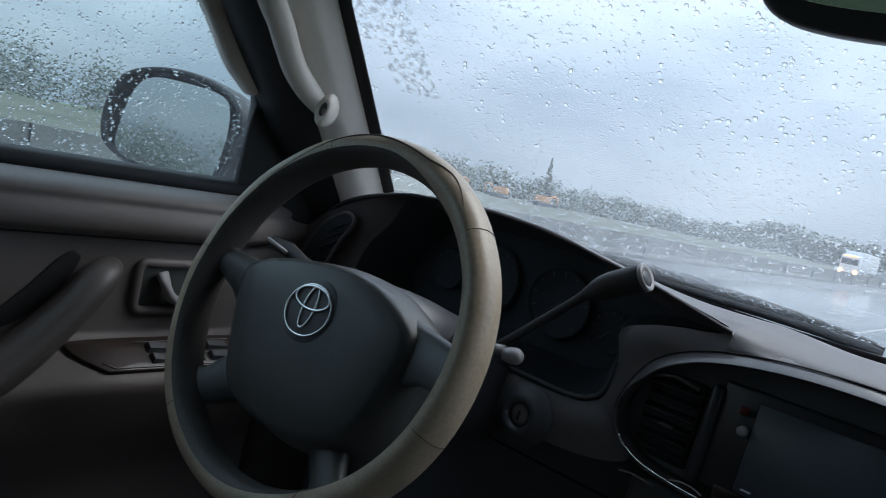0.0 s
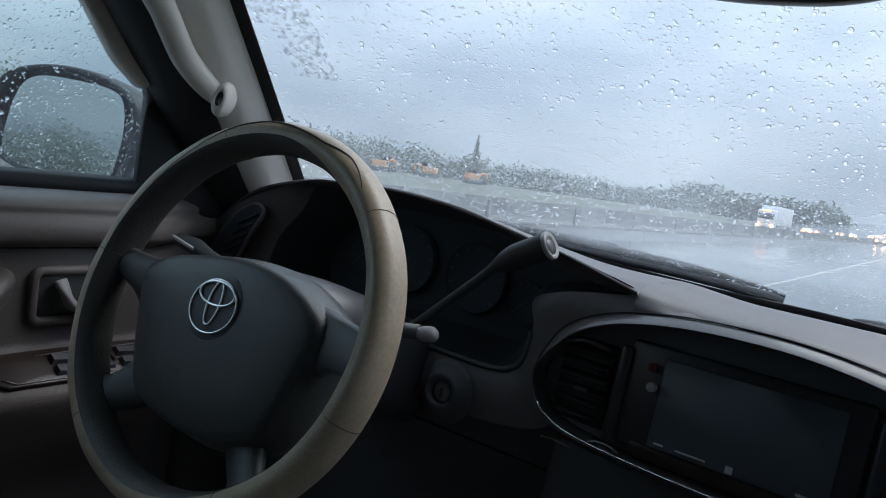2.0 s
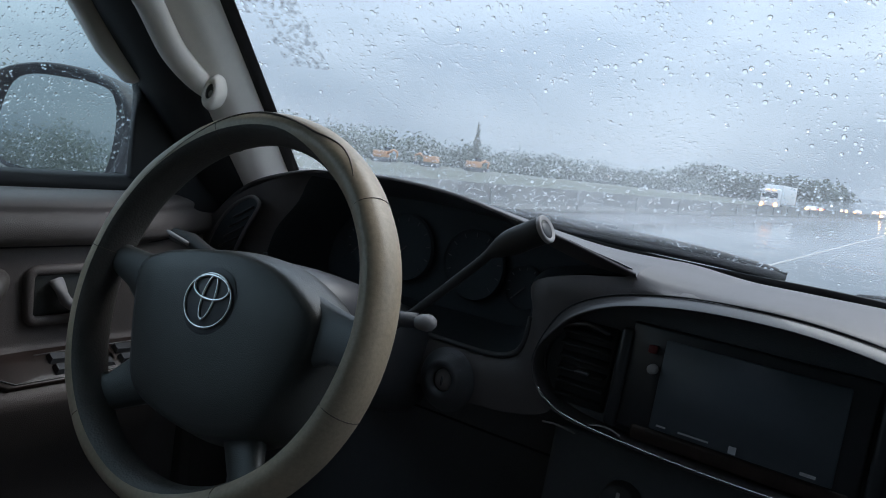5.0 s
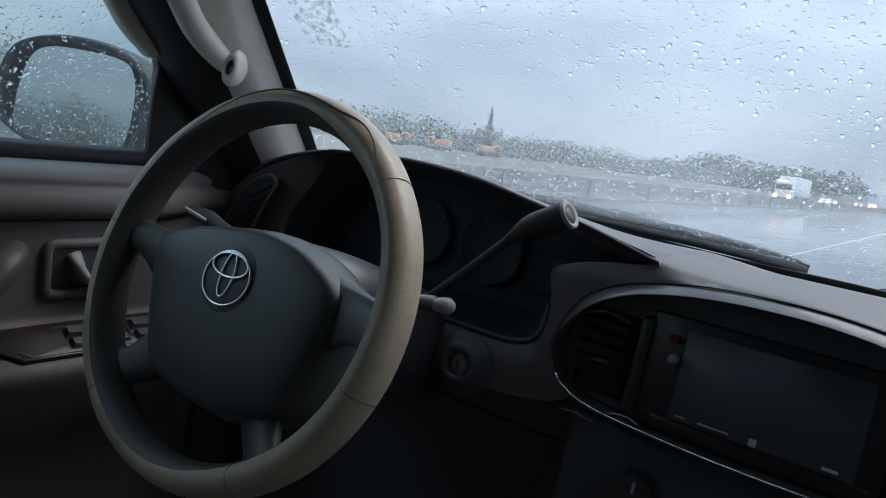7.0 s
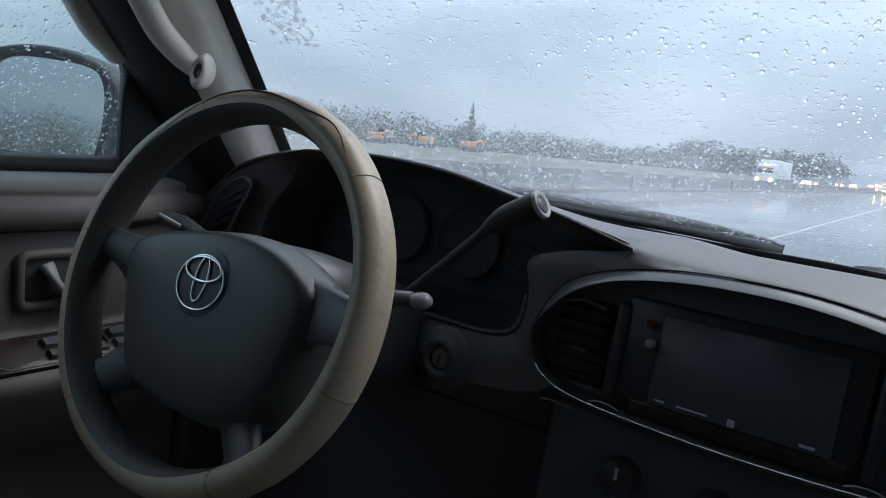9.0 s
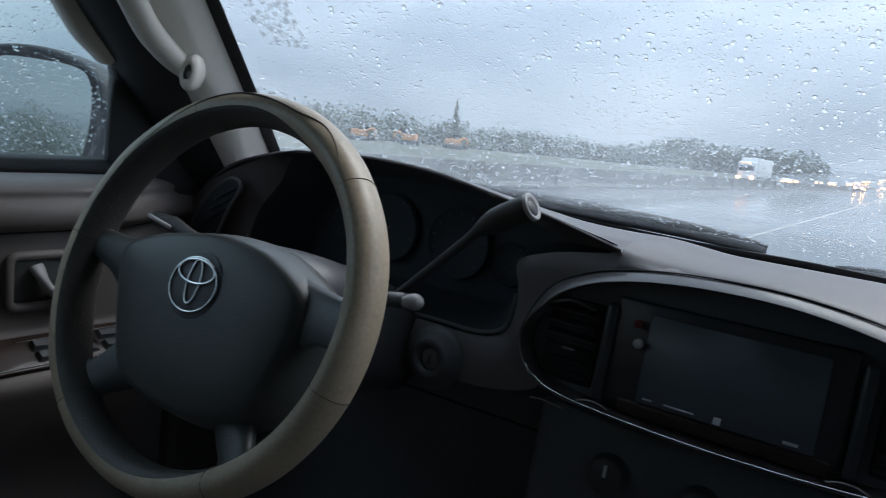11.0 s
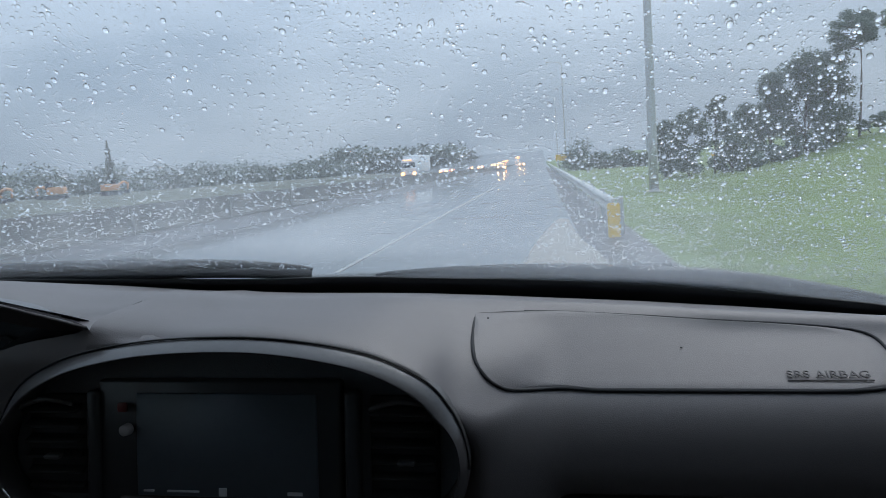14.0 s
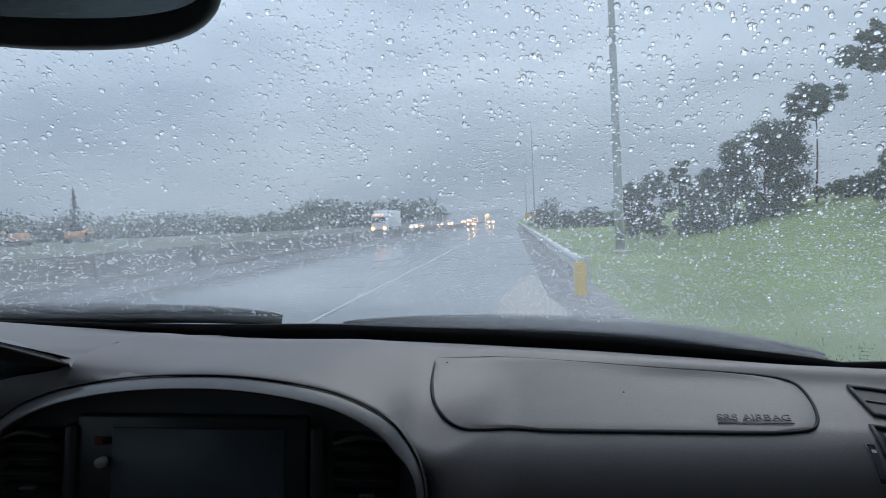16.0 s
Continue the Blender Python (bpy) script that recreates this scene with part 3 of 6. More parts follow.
def pointed_tree(h, label, m):
    rng = random.Random(31)
    root = thing("conifer", label, "tree", m)
    part("trunk", tube([(0, 0, 0), (0, 0, h * 0.95)], [0.02 * h, 0.004 * h], 8), M_BARK, root)
    blobs = []
    for k in range(34):
        t = k / 33
        a = rng.uniform(0, 6.28)
        w = h * 0.085 * (1 - t) ** 0.85 + 0.006 * h
        blobs.append((0.35 * w * math.cos(a), 0.35 * w * math.sin(a), h * (0.1 + 0.88 * t), w * rng.uniform(0.85, 1.1), 1.2))
    part("crown", leaf_cloud(rng, blobs, 5000, 0.35), M_HAZELEAF, root, smooth=False)


pointed_tree(26.0, "lone tall pointed tree above the distant woods", at(-193, 298, 0))


# ---- traffic and machines far off ----
def lorry(x, y):
    root = thing("lorry", "white articulated lorry with lit headlamps in spray", "truck", at(x, y, 0, 0, 0, 0))
    part("trailer", box(2.5, 12.0, 2.7, at(0, 8.2, 2.55), 0.08), M_WHITE, root)
    part("cab", box(2.4, 2.1, 2.7, at(0, 0.9, 1.95), 0.25, 3), M_WHITE, root)
    part("windscreen", box(2.1, 0.06, 0.8, at(0, -0.16, 2.35), 0.02), M_CARGLASS, root)
    part("roof_marker", box(1.6, 0.1, 0.12, at(0, -0.16, 3.1), 0.02), M_AMBER, root)
    part("bumper", box(2.4, 0.3, 0.5, at(0, -0.2, 0.6), 0.08), M_BLACK, root)
    for s in (-0.95, 0.95):
        part("headlamp", lathe([(0, 0.05), (0.2, 0.04), (0.26, 0)], 12, at(s, -0.36, 0.98, 90)), M_HEADLIGHT, root)
    for yy in (0.6, 4.2, 11.6, 12.9):
        for s in (-1.05, 1.05):
            part("wheel", lathe([(0, -0.14), (0.42, -0.14), (0.5, -0.08), (0.5, 0.08), (0.42, 0.14), (0, 0.14)], 16, at(s, yy, 0.5, 0, 90)), M_RUBBER, root)
    return root


def far_car(x, y, paint, towards=True, rear=None):
    root = thing("car", "distant car in spray with its lamps lit", "car", at(x, y, road_z(y), 0, 0, 0 if towards else 180), group="cars on the highway")
    side = [(-2.1, 0.3), (-2.1, 0.8), (-1.1, 0.95), (-0.4, 1.45), (1.3, 1.45), (2.0, 1.0), (2.1, 0.35)]
    part("body", prism(side, 1.7, at(0.85, 0, 0, 90, 0, -90) @ Matrix.Rotation(0, 4, "Z"), 0.05), paint, root, smooth=False)
    part("windscreen", box(1.4, 0.5, 0.04, at(0, -0.78, 1.2, 32), 0.01, 1), M_CARGLASS, root)
    for s in (-0.65, 0.65):
        part("headlamp", lathe([(0, 0.05), (0.26, 0.04), (0.34, 0)], 12, at(s, -2.12, 0.70, 90)), M_HEADLIGHT, root)
        part("tail_lamp", box(0.36, 0.05, 0.22, at(s, 2.12, 0.85), 0.01, 1), rear or M_TAIL, root)
        for yy in (-1.3, 1.3):
            part("wheel", lathe([(0, -0.1), (0.25, -0.1), (0.32, -0.05), (0.32, 0.05), (0.25, 0.1), (0, 0.1)], 12, at(s * 1.2, yy, 0.32, 0, 90)), M_RUBBER, root)
    return root


lorry(-20.6, 110)
far_car(-9.4, 168, M_CARGREY, False, M_BEAM)
for k in range(11):
    far_car(-21.5 - 3.4 * (k % 2), 158 + (26 + 9 * ((k * 7) % 3)) * k + 1.5 * k * k, (M_WHITE, M_CARGREY)[k % 2])
far_car(-6.6, 236, M_CARGREY, False, M_BEAM)


def digger(x, y, turn):
    root = thing("excavator", "orange construction machine beyond the barrier", "excavator", at(x, y, 0.80, 0, 0, turn), group="parked orange machines")
    for s in (-1.1, 1.1):
        part("track", prism(rrect(3.6, 0.8, 0.38), 0.5, at(0, s + 0.25, 0.42, 90), 0.03), M_BLACK, root)
    part("house", box(2.8, 2.4, 1.3, at(-0.2, 0, 1.6), 0.12), M_ORANGE, root)
    part("cab", box(1.1, 1.1, 1.5, at(0.8, 0.6, 2.3), 0.1), M_CARGLASS, root)
    part("boom", tube([(1.0, -0.2, 1.8), (2.4, -0.2, 2.5), (3.3, -0.2, 2.2)], [0.28, 0.3, 0.2], 6), M_ORANGE, root)
    part("stick", tube([(3.3, -0.2, 2.2), (3.1, -0.2, 0.9)], [0.2, 0.15], 6), M_ORANGE, root)
    part("bucket", box(0.9, 0.9, 0.7, at(2.9, -0.2, 0.55), 0.15), M_BLACK, root)
    return root


digger(-92, 108, 20)
digger(-86, 116, 200)
digger(-83, 128, 60)


def road_sign():
    root = thing("road_sign", "yellow roadside board far down the verge", "sign", at(3.3, 100, ground_z(3.3, 100)))
    part("board", prism(rrect(2.4, 0.9, 0.06), 0.04, at(0, 0, 1.9, 90), 0.005), M_YELLOW, root, smooth=False)
    for s in (-0.8, 0.8):
        part("leg", box(0.08, 0.08, 2.2, at(s, 0.06, 1.1), 0.01, 1), M_STEEL, root, smooth=False)


road_sign()


def grass_tufts():
    """Uneven blades over the near verge."""
    rng = random.Random(77)
    vs, fs = [], []
    for _ in range(60000):
        y = 4 + 60 * rng.random() ** 1.4
        x = 2.3 + (4 + 0.5 * y) * rng.random()
        z = ground_z(x, y) - 0.02
        h = rng.uniform(0.03, 0.075)
        a = rng.uniform(0, 6.28)
        w = rng.uniform(0.005, 0.011)
        dx, dy = math.cos(a) * w, math.sin(a) * w
        lx, ly = rng.gauss(0, 0.03), rng.gauss(0, 0.03)
        i = len(vs)
        vs += [(x - dx, y - dy, z), (x + dx, y + dy, z), (x + lx, y + ly, z + h)]
        fs.append((i, i + 1, i + 2))
    me = bpy.data.meshes.new("grass")
    me.from_pydata(vs, [], fs)
    me.materials.append(M_BLADE)
    tagged(new("grass", me), "tall wet grass on the verge", "grass", kind="stuff")


grass_tufts()

# ---- the vehicle: glass, shell ----
def screen_y(x, z):
    return 0.60 - 0.41 * x * x - 1.13 * (z - 1.30)


def screen_edge(z, side=-1):
    """How far the windscreen reaches to one side at height z."""
    return (0.745 if side < 0 else 0.690) - 0.31 * (z - 1.30)


def windscreen():
    rows = []
    for i in range(25):
        z = 1.235 + (1.735 - 1.235) * i / 24
        xs = [-screen_edge(z) + (screen_edge(z) + screen_edge(z, 1)) * k / 40 for k in range(41)]
        rows.append([(x, screen_y(x, z), z) for x in xs])
    bm = sheet(rows)
    bm.normal_update()
    if bm.faces[:][0].normal.y > 0:
        bmesh.ops.reverse_faces(bm, faces=bm.faces)
    ob = part("windscreen", bm, M_GLASS, world_m=LEAN)
    ob.visible_shadow = False
    return tagged(ob, "raked windscreen covered in rain drops", "windscreen", kind="structure")


windscreen()


def frit_band():
    """The black border baked on the glass's edge."""
    root = thing("windscreen_border", "black ceramic border round the windscreen's edge", "trim", LEAN, kind="structure")

    def strip(name, fn):
        part(name, thick(sheet(fn), 0.002), M_RUBBER, root)
    side, other = [], []
    for i in range(25):
        z = 1.235 + 0.5 * i / 24
        e, f = screen_edge(z), screen_edge(z, 1)
        side.append([(x, screen_y(x, z) - 0.004, z) for x in (-e - 0.02, -e + 0.010, -e + 0.021)])
        other.append([(x, screen_y(x, z) - 0.004, z) for x in (f + 0.03, f - 0.004, f - 0.020)])
    strip("side_band", side)
    strip("side_band", other)
    low = []
    for i in range(41):
        x = -0.74 + 1.48 * i / 40
        z1 = curve([(-0.75, 1.335), (-0.42, 1.318), (-0.25, 1.305), (-0.05, 1.296), (0.107, 1.290), (0.262, 1.288), (0.404, 1.284), (0.529, 1.278), (0.606, 1.273), (0.645, 1.268), (0.662, 1.272), (0.675, 1.290), (0.70, 1.33)], x)
        z1 += 0.006 * smoothstep(-0.15, 0.05, x)
        low.append([(x, screen_y(x, z) - 0.004, z) for z in (1.20, z1 - 0.01, z1)])
    strip("lower_band", low)
    top = []
    for i in range(41):
        x = -0.71 + 1.42 * i / 40
        top.append([(x, screen_y(x, z) - 0.004, z) for z in (1.69, 1.74)])
    strip("upper_band", top)


frit_band()


def pillar(side):
    """A windscreen pillar with its padded trim; side -1 is the driver's."""
    root = thing("windscreen_pillar", "grey-beige padded windscreen pillar trim", "pillar", LEAN, kind="structure")
    def skin(sec_pts):
        rows = []
        for i in range(19):
            z = 1.18 + 0.60 * i / 18
            e = screen_edge(z, side) + (0.03 if side > 0 else 0)
            y = screen_y(e, z)
            pts = rounded([Vector((e + a, y + b, z)) for a, b in sec_pts], 4)
            rows.append([(side * p.x, p.y, p.z) for p in pts])
        bm = sheet(rows, close_v=True)
        bmesh.ops.recalc_face_normals(bm, faces=bm.faces)
        return bm
    part("trim", skin(((-0.003, 0.002), (-0.012, -0.035), (-0.010, -0.066), (0.010, -0.090), (0.05, -0.085), (0.07, -0.02), (0.04, 0.05))), M_TRIM, root)
    part("door_seal", skin(((0.012, -0.086), (0.028, -0.118), (0.06, -0.135), (0.10, -0.12), (0.10, -0.05), (0.05, -0.07))), M_RUBBER, root, "black rubber door seal")
    return root


pillar(-1)
pillar(1)


def shell_box(name, sx, sy, sz, m, material, label):
    ob = part(name, box(sx, sy, sz, m, 0.01, 1), material, smooth=False, world_m=LEAN)
    return tagged(ob, label, "vehicle body", kind="structure")


ceil = part("ceiling", box(1.56, 2.3, 0.05, at(0, -1.05, 1.765), 0.02, 2), M_ROOF, smooth=False, world_m=LEAN)
tagged(ceil, "light grey cloth roof lining", "roof lining", kind="structure")
shell_box("floor", 1.7, 3.1, 0.06, at(0, -0.62, 0.62), M_CARPET, "dark carpeted vehicle floor")
shell_box("wall_rear", 1.7, 0.06, 0.72, at(0, -2.16, 0.96), M_REAR, "plain rear bulkhead below the back window")
shell_box("wall_front", 1.7, 0.05, 0.62, at(0, 0.66, 0.92), M_CARPET, "dark bulkhead under the dashboard")
shell_box("wall_side", 0.06, 2.6, 0.66, at(0.80, -0.95, 0.93), M_DOOR, "passenger door panel below the window")
shell_box("wall_back_side", 0.06, 1.3, 0.66, at(-0.80, -1.55, 0.93), M_DOOR, "rear side panel below the window")
for s in (-1, 1):
    shell_box("side_post", 0.06, 0.14, 0.55, at(s * 0.77, -0.86, 1.5, 0, -s * 7), M_TRIM, "grey-beige door pillar")
    shell_box("side_post", 0.06, 0.20, 0.55, at(s * 0.77, -2.1, 1.5, 0, -s * 7), M_TRIM, "grey-beige rear corner pillar")
    shell_box("roof_rail", 0.10, 2.3, 0.09, at(s * 0.74, -1.05, 1.725), M_ROOF, "padded roof edge above the windows")
for s in (-1, 1):
    shell_box("kick_panel", 0.05, 0.46, 0.60, at(s * 0.80, 0.45, 0.88), M_CARPET, "dark footwell side panel")
hdr = part("roof_header", box(1.40, 0.10, 0.05, at(0, 0.13, 1.742, -20), 0.02, 2), M_ROOF, world_m=LEAN)
tagged(hdr, "cloth-covered roof edge above the windscreen", "roof lining", kind="structure")


def side_glass(name, x, y0, y1, z0, z1, label, glass=None):
    ob = part(name, sheet([[(x, y0, z0), (x * 0.92, y0, z1)], [(x, y1, z0), (x * 0.92, y1, z1)]]), glass or M_SIDEGLASS, world_m=LEAN)
    ob.visible_shadow = False
    return tagged(ob, label, "window", kind="structure")


side_glass("window_1", -0.815, -0.80, 0.13, 1.27, 1.73, "driver's side window beaded with rain")
# unseen pane, darkened only to cut the light on the lower dash
side_glass("window_2", 0.815, -0.80, 0.30, 1.27, 1.73, "unseen passenger side window darkened to dim the cabin", M_DIMGLASS)
shell_box("wall_rear_upper", 1.6, 0.06, 0.09, at(0, -2.16, 1.735), M_REAR, "beige trim above the rear window")
shell_box("wall_rear_lower", 1.6, 0.06, 0.10, at(0, -2.16, 1.33), M_REAR, "beige trim below the rear window")
for s in (-1, 1):
    shell_box("rear_post", 0.24, 0.06, 0.31, at(s * 0.68, -2.16, 1.535), M_REAR, "beige trim beside the rear window")
ob = part("window_3", sheet([[(-0.56, -2.16, 1.38), (-0.56, -2.16, 1.69)], [(0.56, -2.16, 1.38), (0.56, -2.16, 1.69)]]), M_DIMGLASS, world_m=LEAN)
ob.visible_shadow = False
tagged(ob, "tinted rear window", "window", kind="structure")
# unseen closed walls, added so that no light enters at the rear sides
for s in (-1, 1):
    shell_box("wall_rear_side", 0.05, 1.14, 0.50, at(s * 0.79, -1.49, 1.50, 0, -s * 7), M_REAR, "unseen plain beige side wall added to keep light out")


# ---- bonnet and outside parts ----
def bonnet():
    root = thing("bonnet", "dark wet painted bonnet below the windscreen", "bonnet", LEAN)
    rows = []
    for i in range(13):
        y = 0.70 + 1.15 * i / 12
        rows.append([(x, y - 0.30 * x * x, 1.262 - 0.03 * (y - 0.7) - 0.11 * (y - 0.7) ** 2 - 0.05 * x * x - 0.9 * max(0, abs(x) - 0.47) ** 1.3)
                     for x in [-0.86 + 1.72 * k / 24 for k in range(25)]])
    part("skin", thick(sheet(rows), -0.02), M_PAINT, root)
    low = [[(x, 0.715 - 0.36 * x * x, 1.235), (x, 0.60 - 0.36 * x * x, 1.215)] for x in [-0.86 + 1.72 * k / 24 for k in range(25)]]
    part("cowl", thick(sheet(low), -0.01), M_RUBBER, root)
    return root


bonnet()


def chassis():
    """What carries the cab: sill boxes and four wheels on the road."""
    root = thing("chassis", "dark underbody with four road wheels on wet asphalt", "vehicle chassis")
    part("underbody", box(1.5, 4.2, 0.24, at(0, -0.35, 0.50), 0.04), M_RUBBER, root)
    part("front_end", box(1.55, 1.0, 0.5, at(0, 1.2, 0.80), 0.10), M_PAINT, root)
    for x in (-0.74, 0.74):
        for y in (1.15, -1.75):
            w = part("wheel", lathe([(0.20, -0.10), (0.34, -0.11), (0.37, -0.07), (0.37, 0.07), (0.34, 0.11), (0.20, 0.10), (0.20, -0.10)], 32, at(x, y, 0.375, 0, 90)), M_RUBBER, root, "black road tyre")
            part("rim", lathe([(0, 0.06), (0.06, 0.07), (0.17, 0.04), (0.205, 0.09), (0.205, -0.09), (0, -0.02)], 24, at(x, y, 0.375, 0, 90)), M_GREYKNOB, w)
    return root


chassis()


# ---- dashboard ----
LIP = [(-0.87, 1.15), (-0.828, 1.224), (-0.785, 1.279), (-0.726, 1.325), (-0.646, 1.352), (-0.581, 1.363), (-0.47, 1.369),
       (-0.378, 1.365), (-0.321, 1.357), (-0.254, 1.345), (-0.213, 1.337), (-0.133, 1.317)]


def far_line(x):
    """Where the dash top meets the glass."""
    z = curve([(-0.75, 1.315), (-0.409, 1.309), (-0.265, 1.300), (-0.179, 1.291), (-0.108, 1.278), (0.104, 1.272), (0.262, 1.268), (0.407, 1.267), (0.533, 1.265), (0.72, 1.255)], x)
    return screen_y(x, z) - 0.010, z


def join_z(y):
    """Height of the pad where the hood runs into it."""
    line = pad_line(-0.133)
    for p, q in zip(line, line[1:]):
        if p.y >= y >= q.y and p.y > q.y:
            return p.z + (q.z - p.z) * (p.y - y) / (p.y - q.y)
    return 1.317


def hood_rows():
    rows = []
    for i in range(49):
        x = -0.86 + 0.727 * i / 48
        zl = curve(LIP, x)
        yf, zf = far_line(max(x, -0.74))
        zf = min(zf, zl + 0.02)
        yf = max(yf, 0.30)
        r = []
        b = smoothstep(-0.34, -0.1335, x)
        for k in range(13):
            t = k / 12
            y = yf + (0.252 - yf) * t
            z = zf + (zl - zf) * (1 - (1 - t) ** 1.06) + 0.001 * math.sin(math.pi * t)
            if b > 0:
                z = z * (1 - b) + b * join_z(y)
            r.append((x, y, z))
        r += [(x, 0.2490, zl - 0.001), (x, 0.2485, zl - 0.003), (x, 0.2500, zl - 0.0045)]
        rows.append(r)
    return rows


POD = [(-0.14, 1.317), (-0.10, 1.310), (-0.06, 1.3068), (0.0, 1.3076), (0.045, 1.3050), (0.09, 1.2987), (0.125, 1.2898), (0.16, 1.2728), (0.178, 1.2550), (0.19, 1.249), (0.20, 1.244), (0.24, 1.240)]


def right_profile(x):
    near, top = smoothstep(0.186, 0.275, x), smoothstep(0.09, 0.22, x)
    yf, zf = far_line(min(x, 0.69))
    zt = 1.317 - 0.007 * smoothstep(-0.133, -0.04, x)
    zl = min(curve(POD, x), zt)
    rec = 0.246 + 0.018 * (1 - smoothstep(0.184, 0.200, x))
    turn = smoothstep(0.15, 0.20, x)
    neck = smoothstep(-0.02, -0.10, x)
    zb = curve([(-0.14, 1.2925), (-0.114, 1.298), (-0.06, 1.3045), (0.0, 1.306), (0.045, 1.3035)], x)
    pod = [(yf + 0.05, zf - 0.03), (yf, zf), (0.47, zf * 0.45 + zt * 0.55 + 0.004), (0.39, zt + 0.004), (0.33, zt * 0.75 + zl * 0.25 + 0.004), (0.285, zt * 0.35 + zl * 0.65 + 0.004), (0.256 + 0.006 * turn + 0.006 * neck, zl + 0.003 - 0.0015 * neck - 0.004 * turn), (0.2455 + 0.006 * neck + 0.0045 * turn, zl - 0.001 - 0.004 * neck - 0.011 * turn), (0.2485 - 0.003 * neck - 0.002 * turn, (zl - 0.0046) * (1 - neck) + (zb - 0.001) * neck - 0.022 * turn),
           (rec, (zl - 0.012 if neck < 0.01 else min(zl - 0.012, zb - 0.006)) - 0.035 * turn), (rec, min(1.17, zl - 0.02)), (rec, 1.13), (rec, 1.09), (rec, 1.04), (rec + 0.006, 0.98)]
    c = 0.425 - 0.16 * max(0.0, min(x, 0.42) - 0.35)
    d = 0.0225 * min(1.05, max(0.0, (x - 0.20) / 0.46))
    far = max(yf, c + 0.03)
    pas = [(far + 0.05, zf - 0.03), (far, zf), (c + 0.022, 1.2965 - d), (c - 0.003, 1.2985 - d), (0.392, 1.282 - 0.8 * d), (0.362, 1.2635 - 0.45 * d), (0.336, 1.2475 - 0.15 * d), (0.3225, 1.2385), (0.308, 1.2265),
           (0.296, 1.210), (0.2885, 1.190), (0.2870, 1.170), (0.296, 1.154), (0.318, 1.146), (0.30, 0.98)]
    out = []
    for k, (a, b) in enumerate(zip(pod, pas)):
        w = top + (near - top) * smoothstep(2.5, 6.5, k)
        out.append((x, a[0] * (1 - w) + b[0] * w, a[1] * (1 - w) + b[1] * w))
    return out


def pad_line(x):
    return rounded([Vector(p) for p in right_profile(x)], 4, closed=False)


def pad_y(x, z):
    """Depth of the sloping passenger face at height z."""
    line = pad_line(x)
    for a, b in zip(line[8:], line[9:]):
        if a.z >= z >= b.z and a.z > b.z:
            t = (a.z - z) / (a.z - b.z)
            return a.y + (b.y - a.y) * t
    return 0.42


def dashboard():
    root = thing("dashboard", "taupe-grey moulded vinyl dashboard with a hooded dial binnacle", "dashboard", LEAN)
    hood = hood_rows()
    part("binnacle_hood", sheet(hood), M_DASH, root)
    part("hood_liner", sheet([[r[-1], (r[-1][0], 0.275, r[-1][2] - 0.004), (r[-1][0], 0.32, r[-1][2] - 0.012), (r[-1][0], 0.37, r[-1][2] - 0.03)] for r in hood]), M_BLACK, root, "black underside of the hood")
    rows = []
    for i in range(121):
        x = -0.133 + 0.953 * i / 120
        rows.append(pad_line(x))
    part("top_pad", sheet(rows), M_DASH, root)

    # face round the dials, from the opening's edge out to the hood and the pod
    brow = (-0.137, -0.20, -0.254, -0.321, -0.378, -0.47, -0.55, -0.61)
    op = [(x, curve(LIP, x) - 0.005) for x in brow] + [(-0.636, 1.312), (-0.678, 1.262), (-0.692, 1.20), (-0.66, 1.185), (-0.50, 1.182), (-0.375, 1.185), (-0.30, 1.185), (-0.265, 1.193), (-0.251, 1.212), (-0.2475, 1.25), (-0.249, 1.28), (-0.20, 1.300)]
    outer = [(x, curve(LIP, x) - 0.003) for x in brow] + [(-0.75, 1.30),
             (-0.86, 1.20), (-0.86, 1.16), (-0.80, 1.135), (-0.60, 1.13), (-0.42, 1.13), (-0.28, 1.13), (-0.20, 1.150), (-0.206, 1.185), (-0.212, 1.21), (-0.199, 1.256), (-0.134, 1.2895)]
    o2, e2 = rounded([Vector((a, b)) for a, b in op], 4), rounded([Vector((a, b)) for a, b in outer], 4)
    rows = []
    for t in (0.0, 0.06, 0.2, 0.45, 0.7, 1.0):
        bulge = 0.012 * math.sin(math.pi * min(1, t * 2.5) / 2)
        row = []
        for a, b in zip(o2, e2):
            x, z = a.x * (1 - t) + b.x * t, a.y * (1 - t) + b.y * t
            w = smoothstep(-0.27, -0.21, x) * smoothstep(1.24, 1.28, z)
            row.append((x, (0.268 - bulge - 0.012 * t) * (1 - w) + (0.2425 + 0.42 * max(0.0, z - 1.29)) * w, z))
        rows.append(row)
    bm = sheet(rows, close_v=True)
    bmesh.ops.recalc_face_normals(bm, faces=bm.faces)
    part("dial_surround", bm, M_DASH, root)
    lip = [p for p in o2 if p.y < 1.245 and p.x > -0.69]
    lip.sort(key=lambda p: (p.x > -0.26, p.x if p.x <= -0.26 else p.y))
    part("opening_lip", tube([(p.x, 0.266, p.y) for p in lip], 0.0034, 8), M_BLACK, root, "black lip under the dials")
    c = Vector((-0.47, 1.27))
    rows = []
    for t, y in ((0.0, 0.268), (0.02, 0.272), (0.10, 0.31), (0.18, 0.36)):
        rows.append([(p.x + (c.x - p.x) * t, y, p.y + (c.y - p.y) * t) for p in o2])
    part("binnacle_wall", sheet(rows, close_v=True), M_DIALS, root)
    bm = bmesh.new()
    bm.faces.new([bm.verts.new(p) for p in rows[-1]])
    part("dial_face", bm, M_DIALS, root)
    return root


DASH = dashboard()


# ---- dashboard details ----
def loop_tube(points, r, n=6):
    return tube(points, r, n, closed=True)


